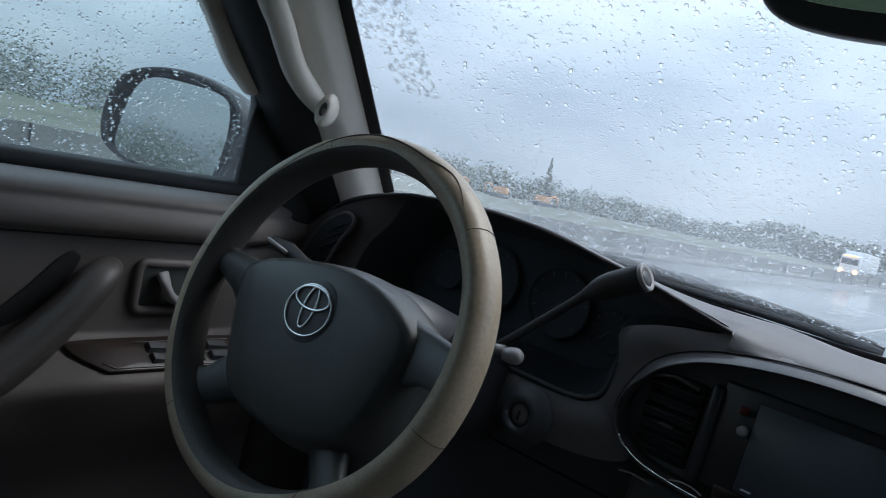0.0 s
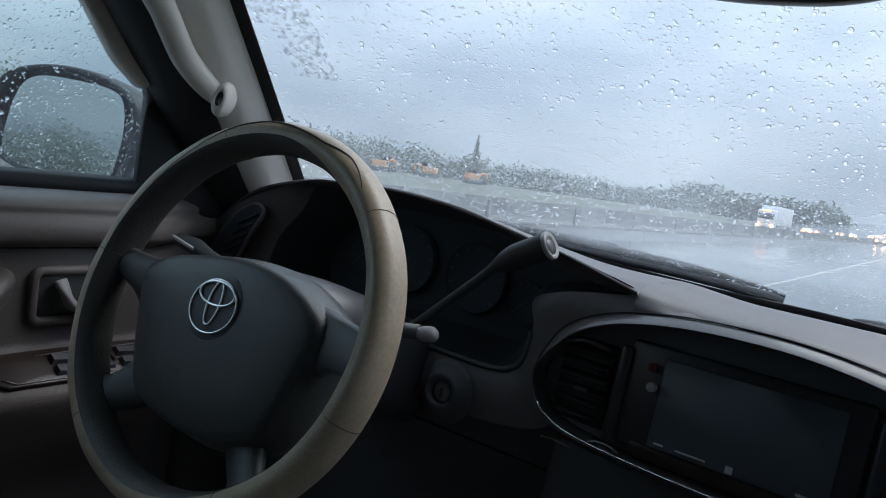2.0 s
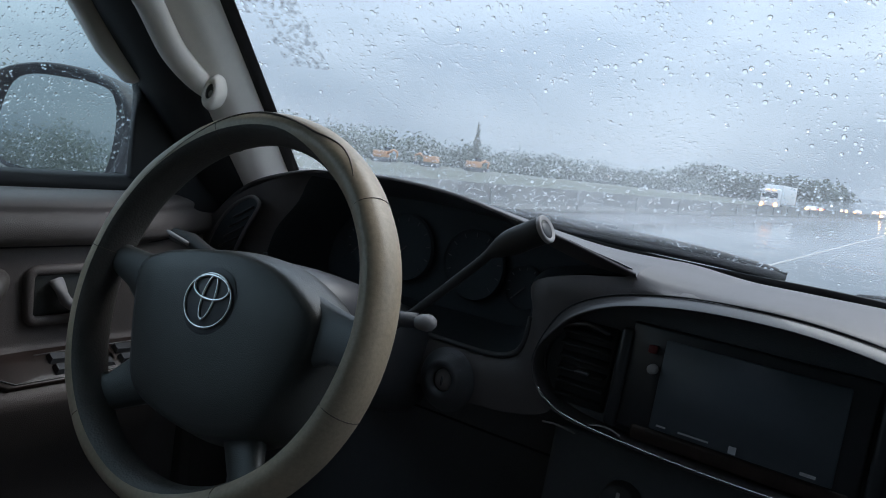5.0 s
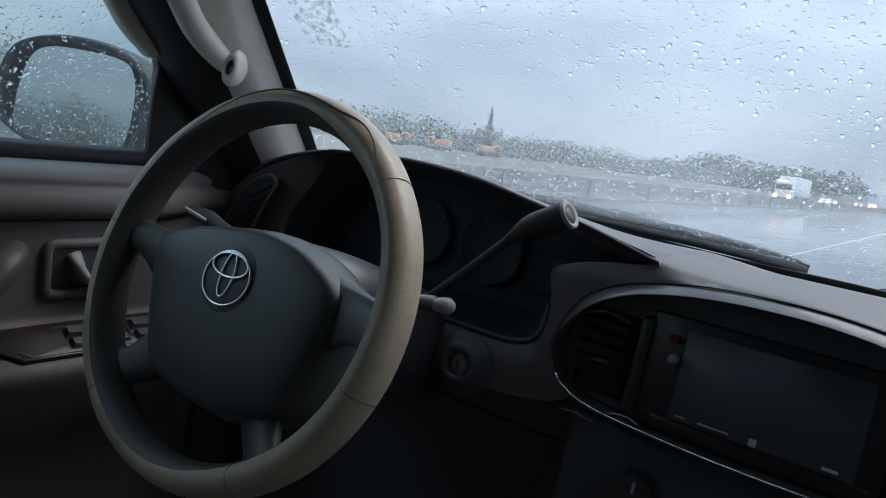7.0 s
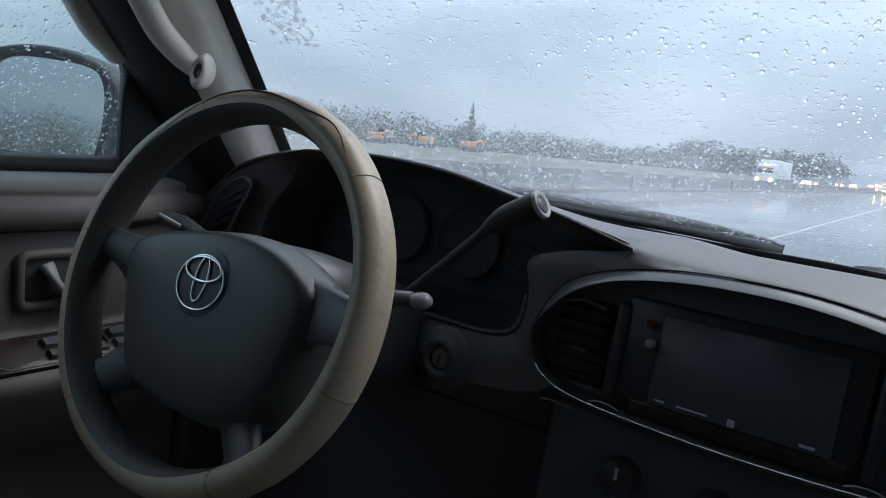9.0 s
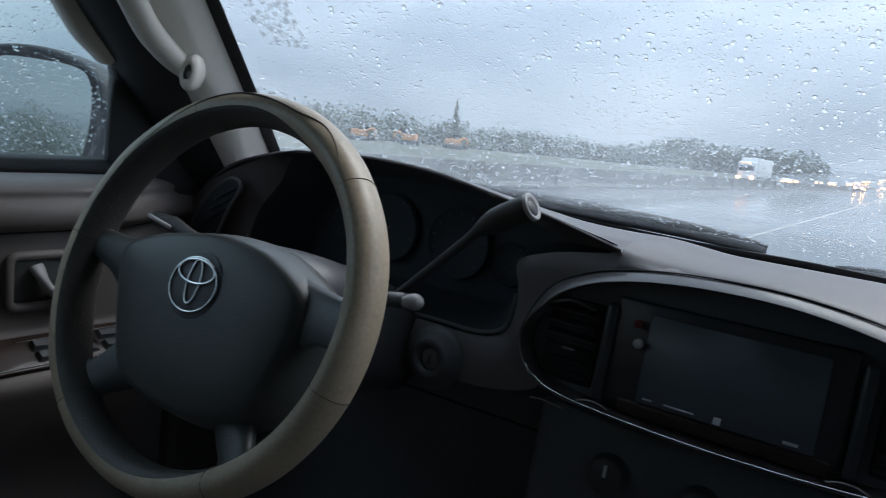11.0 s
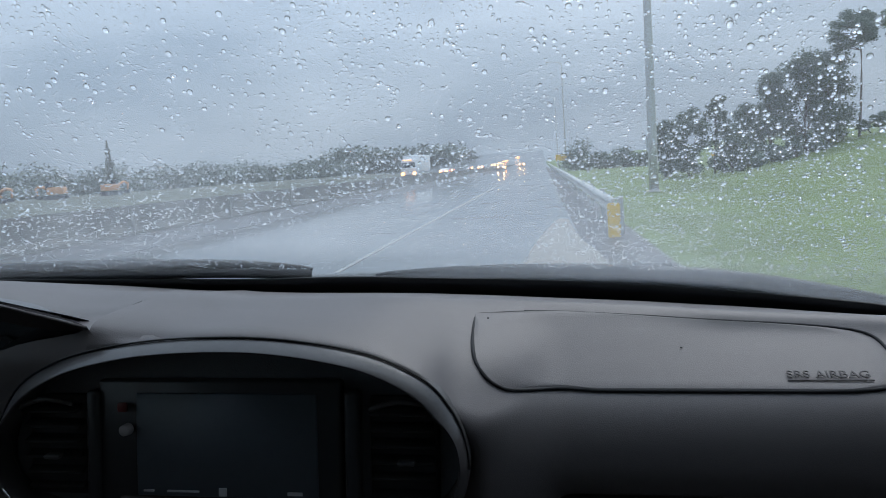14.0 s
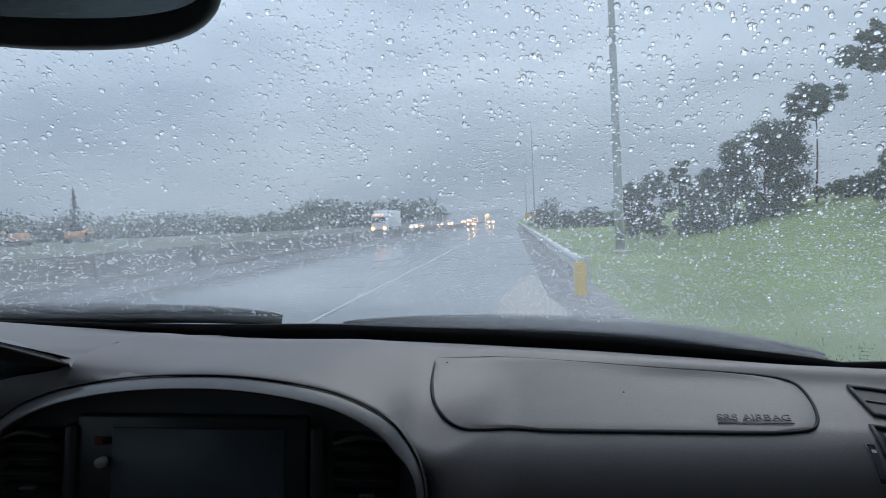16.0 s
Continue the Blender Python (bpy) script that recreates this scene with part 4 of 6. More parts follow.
def bez_y(z):
    return 0.228 + 0.12 * (z - 1.235)


def center_panel():
    """The oval instrument pod: ring, sunken panel, vents."""
    root = thing("centre_panel", "glossy dark oval centre panel with two air vents", "control panel", LEAN)
    outer = [(-0.222, 1.202), (-0.214, 1.236), (-0.195, 1.266), (-0.160, 1.286), (-0.114, 1.298), (-0.06, 1.3045), (0.0, 1.306), (0.045, 1.3035), (0.09, 1.297), (0.125, 1.288),
             (0.160, 1.2705), (0.178, 1.251), (0.189, 1.229), (0.193, 1.202), (0.186, 1.176), (0.164, 1.160), (0.10, 1.1515), (0.0, 1.148), (-0.10, 1.150), (-0.178, 1.157), (-0.21, 1.174)]
    o = rounded([Vector(p) for p in outer], 5)
    c = Vector((-0.014, 1.225))
    rows = []
    for dx, dz, dy in ((0.000, 0.000, 0.045), (0.000, 0.000, 0.011), (0.0008, 0.0006, 0.008), (0.0085, 0.0080, -0.0035), (0.0100, 0.0090, -0.0045), (0.0112, 0.0097, -0.002), (0.0118, 0.0101, 0.004), (0.0125, 0.0104, 0.026)):
        r = []
        for p in o:
            d = p - c
            k = max(0.0, d.y) / 0.08
            fx = 1 - dx / 0.2 * (0.6 + 0.4 * min(1, k))
            fz = dz * (1 if d.y > 0 else 0.62)
            z = p.y - math.copysign(min(abs(d.y), fz * min(1.0, abs(d.y) / 0.03)), d.y)
            r.append((c.x + d.x * fx, bez_y(z) + dy, z))
        rows.append(r)
    bm = sheet(rows, close_v=True)
    bmesh.ops.recalc_face_normals(bm, faces=bm.faces)
    part("bezel_ring", bm, M_BEZEL, root, "glossy dark brown ring")
    upper = sorted([p for p in o if p.y > 1.20], key=lambda p: math.atan2(p.x - c.x, p.y - 1.19))
    part("seam", tube([(p.x, bez_y(p.y) + 0.0085, p.y + 0.0006) for p in upper], 0.0009, 6), M_GROOVE, root, "dark gap round the ring")
    back = bmesh.new()
    back.faces.new([back.verts.new((c.x + (p.x - c.x) * 0.955, bez_y(p.y) + 0.026, c.y + (p.y - c.y) * 0.9)) for p in o])
    part("backing", back, M_BLACK, root, smooth=False)
    # chrome line in place of the light caught along the lower edge
    low = [p for p in o if p.y < 1.182]
    low.sort(key=lambda p: p.x)
    pts = [(c.x + (p.x - c.x) * 0.955, bez_y(p.y) - 0.0015, p.y + 0.0065 * (1 if abs(p.x + 0.014) < 0.19 else 0.6)) for p in low]
    part("edge_glint", tube(pts, 0.0011, 6), M_CHROME, root, "chrome line for light caught on the lower edge")
    # wood strip under the screen
    part("wood_strip", box(0.19, 0.012, 0.016, at(-0.012, 0.238, 1.1655, 7), 0.003), M_WOOD, root, "dark wood-look strip")
    # upright dividers with their flared feet
    for x in (-0.128, 0.098):
        part("divider", box(0.012, 0.018, 0.10, at(x, 0.242, 1.212, -7), 0.004, 3), M_GLOSS, root)
        foot = [(x - 0.016, 0.222, 1.160), (x - 0.006, 0.2215, 1.1635), (x + 0.006, 0.2215, 1.1635), (x + 0.016, 0.222, 1.160)]
        part("divider_foot", tube(rounded(foot, 4, closed=False), 0.0008, 6), M_GREYKNOB, root)
    for side, x0, x1 in ((-1, -0.198, -0.140), (1, 0.110, 0.168)):
        vent = part("air_vent", box(x1 - x0, 0.008, 0.088, at((x0 + x1) / 2, 0.252, 1.211, -7), 0.003), M_RUBBER, root)
        for k in range(6):
            z = 1.178 + 0.0135 * k
            part("vent_slat", box(x1 - x0 - 0.006, 0.012, 0.0026, at((x0 + x1) / 2, 0.2435, z, 18), 0.0008, 1), M_RUBBER, vent)
        arch = rounded([(x0 + 0.004, 0.236, 1.249), ((x0 + x1) / 2, 0.2345, 1.2565), (x1 - 0.004, 0.236, 1.252)], 5, closed=False)
        part("vent_brow", tube(arch, 0.0022, 8), M_BEZEL, vent)
        part("vent_tab", box(0.014, 0.008, 0.0035, at((x0 + x1) / 2 + 0.004, 0.2335, 1.2065), 0.001, 1), M_STALK, vent)
    return root


center_panel()


def head_unit():
    root = thing("car_radio", "black touch-screen car radio with one small knob", "car radio", LEAN)
    tilt = -7
    part("fascia", box(0.214, 0.012, 0.104, at(-0.018, 0.245, 1.218, tilt), 0.003), M_GLOSS, root)
    part("screen", box(0.158, 0.003, 0.086, at(-0.010, 0.2375, 1.217, tilt), 0.001, 1), M_SCREEN, root, "dark switched-off glass screen")
    part("knob", lathe([(0, 0.0080), (0.0036, 0.0080), (0.0046, 0.0068), (0.005, 0.0)], 20, at(-0.0958, 0.2375, 1.2300, 90 + tilt)), M_GREYKNOB, root, "small grey round knob")
    part("indicator", prism(rrect(0.009, 0.008, 0.002), 0.0022, at(-0.0995, 0.2390, 1.2485, 90 + tilt), 0.0006), M_RED, root, "small dull red key")
    part("side_key", box(0.006, 0.004, 0.010, at(-0.099, 0.2370, 1.180, tilt), 0.001, 1), M_STALK, root)
    for x, w, h in ((-0.0775, 0.009, 0.0016), (-0.047, 0.028, 0.0014), (-0.012, 0.0065, 0.0065), (0.050, 0.0125, 0.0026)):
        part("mark", box(w, 0.0012, h, at(x, 0.2300, 1.1795, tilt)), M_MARK, root, "faint pale screen marking", smooth=False)
    return root


head_unit()


def lower_controls():
    root = thing("climate_panel", "dark heater control panel under the oval pod", "control panel", LEAN)
    part("plate", box(0.36, 0.02, 0.17, at(-0.014, 0.252, 1.058, -6), 0.008), M_BLACK, root)
    for x in (-0.105, -0.014, 0.077):
        k = part("dial", lathe([(0, 0.016), (0.017, 0.016), (0.019, 0.013), (0.021, 0.0)], 24, at(x, 0.243, 1.088, 84)), M_STALK, root)
        part("pointer", box(0.003, 0.002, 0.012, at(x, 0.2265, 1.096, -6)), M_MARK, k, smooth=False)
    part("slot_line", tube([(-0.205, 0.246, 1.138), (-0.19, 0.243, 1.141), (-0.165, 0.242, 1.139)], 0.001, 6), M_GREYKNOB, root)
    return root


lower_controls()


def airbag_cover():
    left = [(1.2375, 0.300), (1.2392, 0.268), (1.2415, 0.244), (1.2475, 0.219), (1.262, 0.199), (1.279, 0.1890), (1.2975, 0.1865)]
    right = [(1.2375, 0.500), (1.2395, 0.535), (1.243, 0.5485), (1.252, 0.5565), (1.264, 0.5560), (1.2700, 0.547), (1.2740, 0.525), (1.2780, 0.475), (1.2832, 0.385), (1.2892, 0.285), (1.2945, 0.192)]
    root = thing("airbag_cover", "grey vinyl passenger airbag cover outlined by a dark seam", "airbag cover", LEAN)
    zs = [1.2375 + 0.0570 * (k / 36) ** 1.5 for k in range(37)]
    rows = []
    for z in zs:
        a, b = curve(left, z), max(curve(right, z), curve(left, z) + 0.002)
        row = []
        i = len(rows)
        for k in range(41):
            x = a + (b - a) * k / 40
            h = 0.0003 + 0.0016 * min(1, k / 1.5, (40 - k) / 1.5, i / 1.5, (36 - i) / 3)
            row.append((x, pad_y(x, z) - h, z + h))
        rows.append(row)
    part("panel", sheet(rows), M_DASH, root)
    edge = [r[0] for r in rows[35::-1]] + [rows[0][k] for k in range(4, 40, 6)] + [r[-1] for r in rows[1:36]]
    edge = [(x, y - 0.0004, z + 0.0004) for x, y, z in edge]
    part("seam", tube(edge, [0.0006 + 0.0011 * min(1.0, k / 6, (len(edge) - 1 - k) / 6) for k in range(len(edge))], 6, up=(0, -0.53, 0.85)), M_GROOVE, root, "dark seam")
    m = at(0.4595, pad_y(0.46, 1.2445) - 0.0024, 1.2475, 32, 0, 0)
    bm = lettering("SRS AIRBAG", 0.0112, 0.0004)
    bmesh.ops.scale(bm, vec=(1.15, 0.92, 1), verts=bm.verts)
    bmesh.ops.transform(bm, matrix=m, verts=bm.verts)
    part("lettering", bm, M_LETTER, root, "moulded letters reading SRS AIRBAG, darkened for shading", smooth=False)
    part("underline", box(0.069, 0.0010, 0.0008, m @ at(0.0345, -0.0032, 0.0)), M_LETTER, root, smooth=False)
    for x, z in ((0.200, 1.2895), (0.378, 1.2625)):
        part("speck", lathe([(0, 0.0004), (0.0008, 0.0002), (0.0011, 0)], 8, at(x, pad_y(x, z) - 0.0026, z + 0.0026, 32)), M_GROOVE, root)
    return root


airbag_cover()


def glove_box():
    root = thing("glove_box", "closed dark taupe glove box lid with a recessed latch", "glove box", LEAN)
    out = rrect(0.40, 0.22, 0.035, 6)
    rows = []
    for s, dy in ((1.0, 0.035), (1.0, 0.018), (0.985, 0.009), (0.96, 0.003), (0.92, -0.001), (0.85, -0.004), (0.5, -0.008), (0.02, -0.009)):
        rows.append([(0.437 + x * s, 0.292 + dy + 0.30 * (0.11 - y * s), 1.036 + y * s) for x, y in out])
    bm = sheet(rows, close_v=True)
    bmesh.ops.recalc_face_normals(bm, faces=bm.faces)
    part("lid", bm, M_DASH, root)
    ring = [(0.440 + x, 0.2985 - 0.3 * y, 1.097 + y) for x, y in rrect(0.070, 0.040, 0.008, 4)]
    part("latch_rim", tube(ring, 0.0022, 6, closed=True, up=(0, -1, 0)), M_BLACK, root)
    part("latch", box(0.060, 0.008, 0.030, at(0.440, 0.3015, 1.097, -16), 0.003), M_STALK, root)
    return root


glove_box()


def corner_vent():
    root = thing("side_air_vent", "black slatted air vent at the dashboard's end", "air vent", LEAN)

    def on_pad(x, z, off):
        return Vector((x, pad_y(x, z) - off * 0.8, z + off * 0.6))

    def patch(corners, off, nu=10, nv=6):
        a, b, c, d = [Vector(p) for p in corners]
        rows = []
        for i in range(nv + 1):
            t = i / nv
            p, q = a.lerp(d, t), b.lerp(c, t)
            rows.append([on_pad(*p.lerp(q, k / nu), off) for k in range(nu + 1)])
        return sheet(rows)

    def rim(corners, r, off):
        pts = []
        cs = [Vector(p) for p in corners]
        for k in range(4):
            for j in range(8):
                pts.append(on_pad(*cs[k].lerp(cs[(k + 1) % 4], j / 8), off))
        return tube(pts, r, 6, closed=True, up=(0, -0.8, 0.6))
    upper = [(0.6027, 1.2657), (0.715, 1.2535), (0.715, 1.2370), (0.6071, 1.2490)]
    lower = [(0.5965, 1.2425), (0.715, 1.2295), (0.715, 1.150), (0.6045, 1.1640)]
    part("upper_well", patch(upper, 0.0012), M_RUBBER, root)
    part("frame", rim(upper, 0.0024, 0.002), M_RUBBER, root)
    for t in (0.5,):
        p, q = Vector(upper[0]).lerp(Vector(upper[3]), t), Vector(upper[1]).lerp(Vector(upper[2]), t)
        part("vent_slat", tube([on_pad(*p.lerp(q, 0.04 + 0.12 * k), 0.002) for k in range(8)], 0.0011, 6), M_DASH, root)
    part("lower_well", patch(lower, 0.0012, 8, 10), M_RUBBER, root)
    part("frame", rim(lower, 0.0027, 0.002), M_RUBBER, root)
    inner = [(0.6030, 1.2375), (0.712, 1.2255), (0.712, 1.155), (0.6110, 1.1660)]
    part("inner_frame", rim(inner, 0.0010, 0.003), M_STALK, root)
    for k in range(5):
        z = 1.222 - 0.013 * k
        part("vent_slat", tube([on_pad(0.620 + 0.012 * j, z - 0.0012 * j, 0.002) for j in range(8)], 0.0012, 6), M_BLACK, root)
    slot = [(0.5835, 1.2316), (0.5910, 1.2309), (0.5930, 1.2015), (0.5860, 1.2020)]
    part("wheel_slot", patch(slot, 0.0008, 3, 8), M_RUBBER, root)
    part("slot_edge", rim(slot, 0.0009, 0.0008), M_BLACK, root)
    wheel = [(0.5845, 1.2270), (0.5905, 1.2265), (0.5920, 1.2060), (0.5868, 1.2065)]
    part("thumb_wheel", patch(wheel, 0.0022, 3, 8), M_STALK, root)
    part("wheel_mark", patch([(0.5856, 1.2275), (0.5896, 1.2272), (0.5898, 1.2250), (0.5858, 1.2252)], 0.003, 2, 2), M_MARK, root, "pale mark on the thumb wheel")
    return root


corner_vent()


def driver_vent():
    root = thing("driver_air_vent", "black oval air vent beside the dial binnacle", "air vent", LEAN)
    pts = [(-0.696, 1.309), (-0.722, 1.300), (-0.750, 1.279), (-0.775, 1.247), (-0.790, 1.214), (-0.793, 1.192), (-0.768, 1.186), (-0.734, 1.192), (-0.724, 1.225), (-0.704, 1.264), (-0.682, 1.298)]
    o = rounded([Vector(p) for p in pts], 4)
    part("rim", tube([(p.x, 0.2385, p.y) for p in o], 0.0030, 8, closed=True, up=(0, -1, 0)), M_DASH, root)
    bm = bmesh.new()
    bm.faces.new([bm.verts.new((p.x, 0.2380, p.y)) for p in o])
    part("well", bm, M_DIALS, root, smooth=False)
    for k in range(6):
        z = 1.205 + 0.016 * k
        cx = -0.756 + 0.55 * (z - 1.205)
        part("vent_slat", box(0.046, 0.006, 0.003, at(cx, 0.2365, z, 15, -28), 0.001, 1), M_GLOSS, root)
    return root


driver_vent()


def dials():
    root = thing("instrument_cluster", "unlit dark dials deep inside the binnacle", "instrument cluster", LEAN)
    for x, z, r in ((-0.58, 1.262, 0.030), (-0.50, 1.27, 0.047), (-0.385, 1.268, 0.047), (-0.305, 1.255, 0.028)):
        d = part("dial", lathe([(0, 0.001), (r * 0.95, 0.001), (r, 0.003), (r * 1.03, 0.0)], 32, at(x, 0.353, z, 90)), M_DIALS, root)
        part("dial_ring", lathe([(r * 0.97, 0.003), (r * 0.985, 0.0045), (r, 0.003)], 32, at(x, 0.3525, z, 90)), M_DIALS, d)
        for k in range(11):
            a = radians(225 - 27 * k)
            part("tick", box(0.0012, 0.0008, r * 0.12, at(x + r * 0.84 * math.cos(a), 0.3505, z + r * 0.84 * math.sin(a), 0, 90 - math.degrees(a), 0)), M_BLACK, d, smooth=False)
        part("needle", box(0.0014, 0.001, r * 0.75, at(x - r * 0.22, 0.3495, z - r * 0.22, 0, 45, 0)), M_STALK, d, smooth=False)
    return root


dials()


# ---- steering wheel ----
WHEEL = Matrix(((0.9981, -0.0204, 0.0582, -0.445), (0.0617, 0.3302, -0.9418, -0.0014), (0.0, 0.9437, 0.3311, 1.2355), (0, 0, 0, 1)))


def steering_wheel():
    root = thing("steering_wheel", "four-spoke steering wheel in a worn tan leather cover", "steering wheel", LEAN @ WHEEL)
    R, ra, rb = 0.1826, 0.0158, 0.0225

    def face(a):
        """How far the cover wraps over to the inside, most on the right-hand side."""
        d = (math.degrees(a) + 180) % 360 - 180
        return smoothstep(-100, -40, d) * smoothstep(88, 50, d)

    def rim_skin(b0, b1, n, grow):
        rows = []
        for k in range(128):
            a = 2 * math.pi * k / 128
            row = []
            for j in range(n + 1):
                lo, hi = b0, b1
                if grow:
                    hi += 46 * face(a)
                else:
                    lo += 46 * face(a)
                b = radians(lo + (hi - lo) * j / n)
                wob = 1 + 0.035 * noise.noise(Vector((math.cos(a) * 4, math.sin(a) * 4, math.cos(b) * 0.8))) + grow
                q = R + ra * wob * math.cos(b)
                row.append((q * math.cos(a), q * math.sin(a), rb * wob * math.sin(b)))
            rows.append(row)
        return sheet(rows, close_u=True)
    bm = rim_skin(-112, 106, 16, 0.012)
    bmesh.ops.recalc_face_normals(bm, faces=bm.faces)
    rim = part("rim_cover", bm, M_LEATHER, root, "worn tan-grey leather cover")
    bm = rim_skin(100, 254, 12, 0.0)
    bmesh.ops.recalc_face_normals(bm, faces=bm.faces)
    part("rim_inner", bm, M_RIMIN, root, "black leather on the rim's inner side")
    for ang in (41, -17, 112, 174, 232, 300):
        a = radians(ang)
        ring = []
        for j in range(18):
            b = 2 * math.pi * j / 18
            q = R + (ra + 0.0003) * math.cos(b)
            ring.append((q * math.cos(a), q * math.sin(a), (rb + 0.0003) * math.sin(b)))
        part("cover_seam", tube(ring, 0.00045, 5, closed=True, up=(math.cos(a), math.sin(a), 0.3)), M_BARK, rim, "stitched seam")
    lace = []
    lap = [(49, 70), (52, 60), (56, 50), (61, 45), (66, 56), (70, 67), (76, 68), (84, 63), (90, 56), (96, 51), (103, 56), (109, 66), (118, 84), (130, 98), (145, 103)]
    for k in range(60):
        deg = 49 + 96 * k / 59
        ang, b = radians(deg), radians(curve(lap, deg))
        q = R + (ra + 0.0004) * math.cos(b)
        lace.append((q * math.cos(ang), q * math.sin(ang), (rb + 0.0004) * math.sin(b)))
    part("cover_edge", tube(lace, [0.0003 + 0.0009 * math.sin(math.pi * min(1.0, k / 44)) ** 0.7 for k in range(60)], 6), M_BARK, rim, "dark lapped edge of the cover")

    hub = [(-0.138, 0.012), (-0.128, 0.030), (-0.091, 0.045), (-0.028, 0.057), (0.020, 0.060), (0.067, 0.054), (0.104, 0.039), (0.128, 0.022), (0.134, 0.0), (0.130, -0.03),
           (0.120, -0.075), (0.104, -0.103), (0.069, -0.119), (0.021, -0.128), (-0.04, -0.123), (-0.082, -0.107), (-0.108, -0.065), (-0.128, -0.02)]
    pts = rounded([Vector(p) for p in hub], 4)
    c = Vector((0.0, -0.02))
    rows = []
    for s, h in ((0.97, -0.050), (1.0, -0.036), (0.99, -0.026), (0.95, -0.012), (0.915, -0.001), (0.885, 0.0045), (0.83, 0.0075), (0.6, 0.010), (0.4, 0.011), (0.05, 0.0115)):
        rows.append([(c.x + (p.x - c.x) * s, c.y + (p.y - c.y) * s, h) for p in pts])
    bm = sheet(rows, close_v=True)
    cap = bm.verts.new((c.x, c.y, 0.0115))
    bm.verts.ensure_lookup_table()
    last = bm.verts[len(rows[0]) * 9:len(rows[0]) * 10]
    for k in range(len(last)):
        bm.faces.new((last[k], last[(k + 1) % len(last)], cap))
    bmesh.ops.recalc_face_normals(bm, faces=bm.faces)
    pad = part("horn_pad", bm, M_HUB, root, "dark grey padded horn cover")
    part("emblem_disc", lathe([(0, 0.0012), (0.030, 0.0012), (0.0335, 0.0)], 36, at(-0.002, 0.0, 0.0112)), M_BLACK, pad)

    def oval(cx, cy, rx, ry, r, name):
        ring = [(cx + rx * math.cos(a), cy + ry * math.sin(a), 0.0132) for a in [2 * math.pi * k / 40 for k in range(40)]]
        part(name, tube(ring, r, 8, closed=True), M_CHROME, pad, "polished emblem ring")
    oval(-0.002, 0.0, 0.0300, 0.0262, 0.0014, "emblem_ring")
    oval(-0.002, 0.0125, 0.0235, 0.0115, 0.0018, "emblem_oval")
    oval(-0.002, 0.0030, 0.0080, 0.0215, 0.0015, "emblem_loop")

    def spoke(name, path, widths, label=""):
        rows = []
        v = [Vector(p) for p in path]
        for i, p in enumerate(v):
            d = (v[min(i + 1, len(v) - 1)] - v[max(i - 1, 0)]).normalized()
            s = Vector((-d.y, d.x, 0)).normalized()
            w = widths[i]
            sec = [(-1, -0.35), (-1, 0.3), (-0.8, 0.75), (-0.3, 1), (0.3, 1), (0.8, 0.75), (1, 0.3), (1, -0.35), (0.5, -0.8), (-0.5, -0.8)]
            rows.append([p + s * (w * a) + Vector((0, 0, 0.011 * b)) for a, b in sec])
        bm = sheet(rows, close_v=True)
        bmesh.ops.recalc_face_normals(bm, faces=bm.faces)
        return part(name, bm, M_SPOKE if label else M_HUB, root, label)
    spoke("spoke", [(-0.10, -0.005, -0.018), (-0.14, 0.008, -0.012), (-0.165, 0.014, -0.006), (-0.182, 0.016, -0.004)], [0.036, 0.021, 0.016, 0.020])
    spoke("spoke", [(0.10, 0.0, -0.018), (0.137, 0.004, -0.012), (0.160, 0.002, -0.006), (0.180, 0.0, -0.002)], [0.036, 0.024, 0.022, 0.028], "right spoke in a paler grey for the light on it")
    spoke("spoke", [(-0.08, -0.09, -0.022), (-0.115, -0.118, -0.014), (-0.135, -0.128, -0.004)], [0.030, 0.020, 0.024])
    spoke("spoke", [(0.06, -0.09, -0.022), (0.088, -0.132, -0.014), (0.104, -0.150, -0.004)], [0.026, 0.018, 0.024])
    return root


steering_wheel()


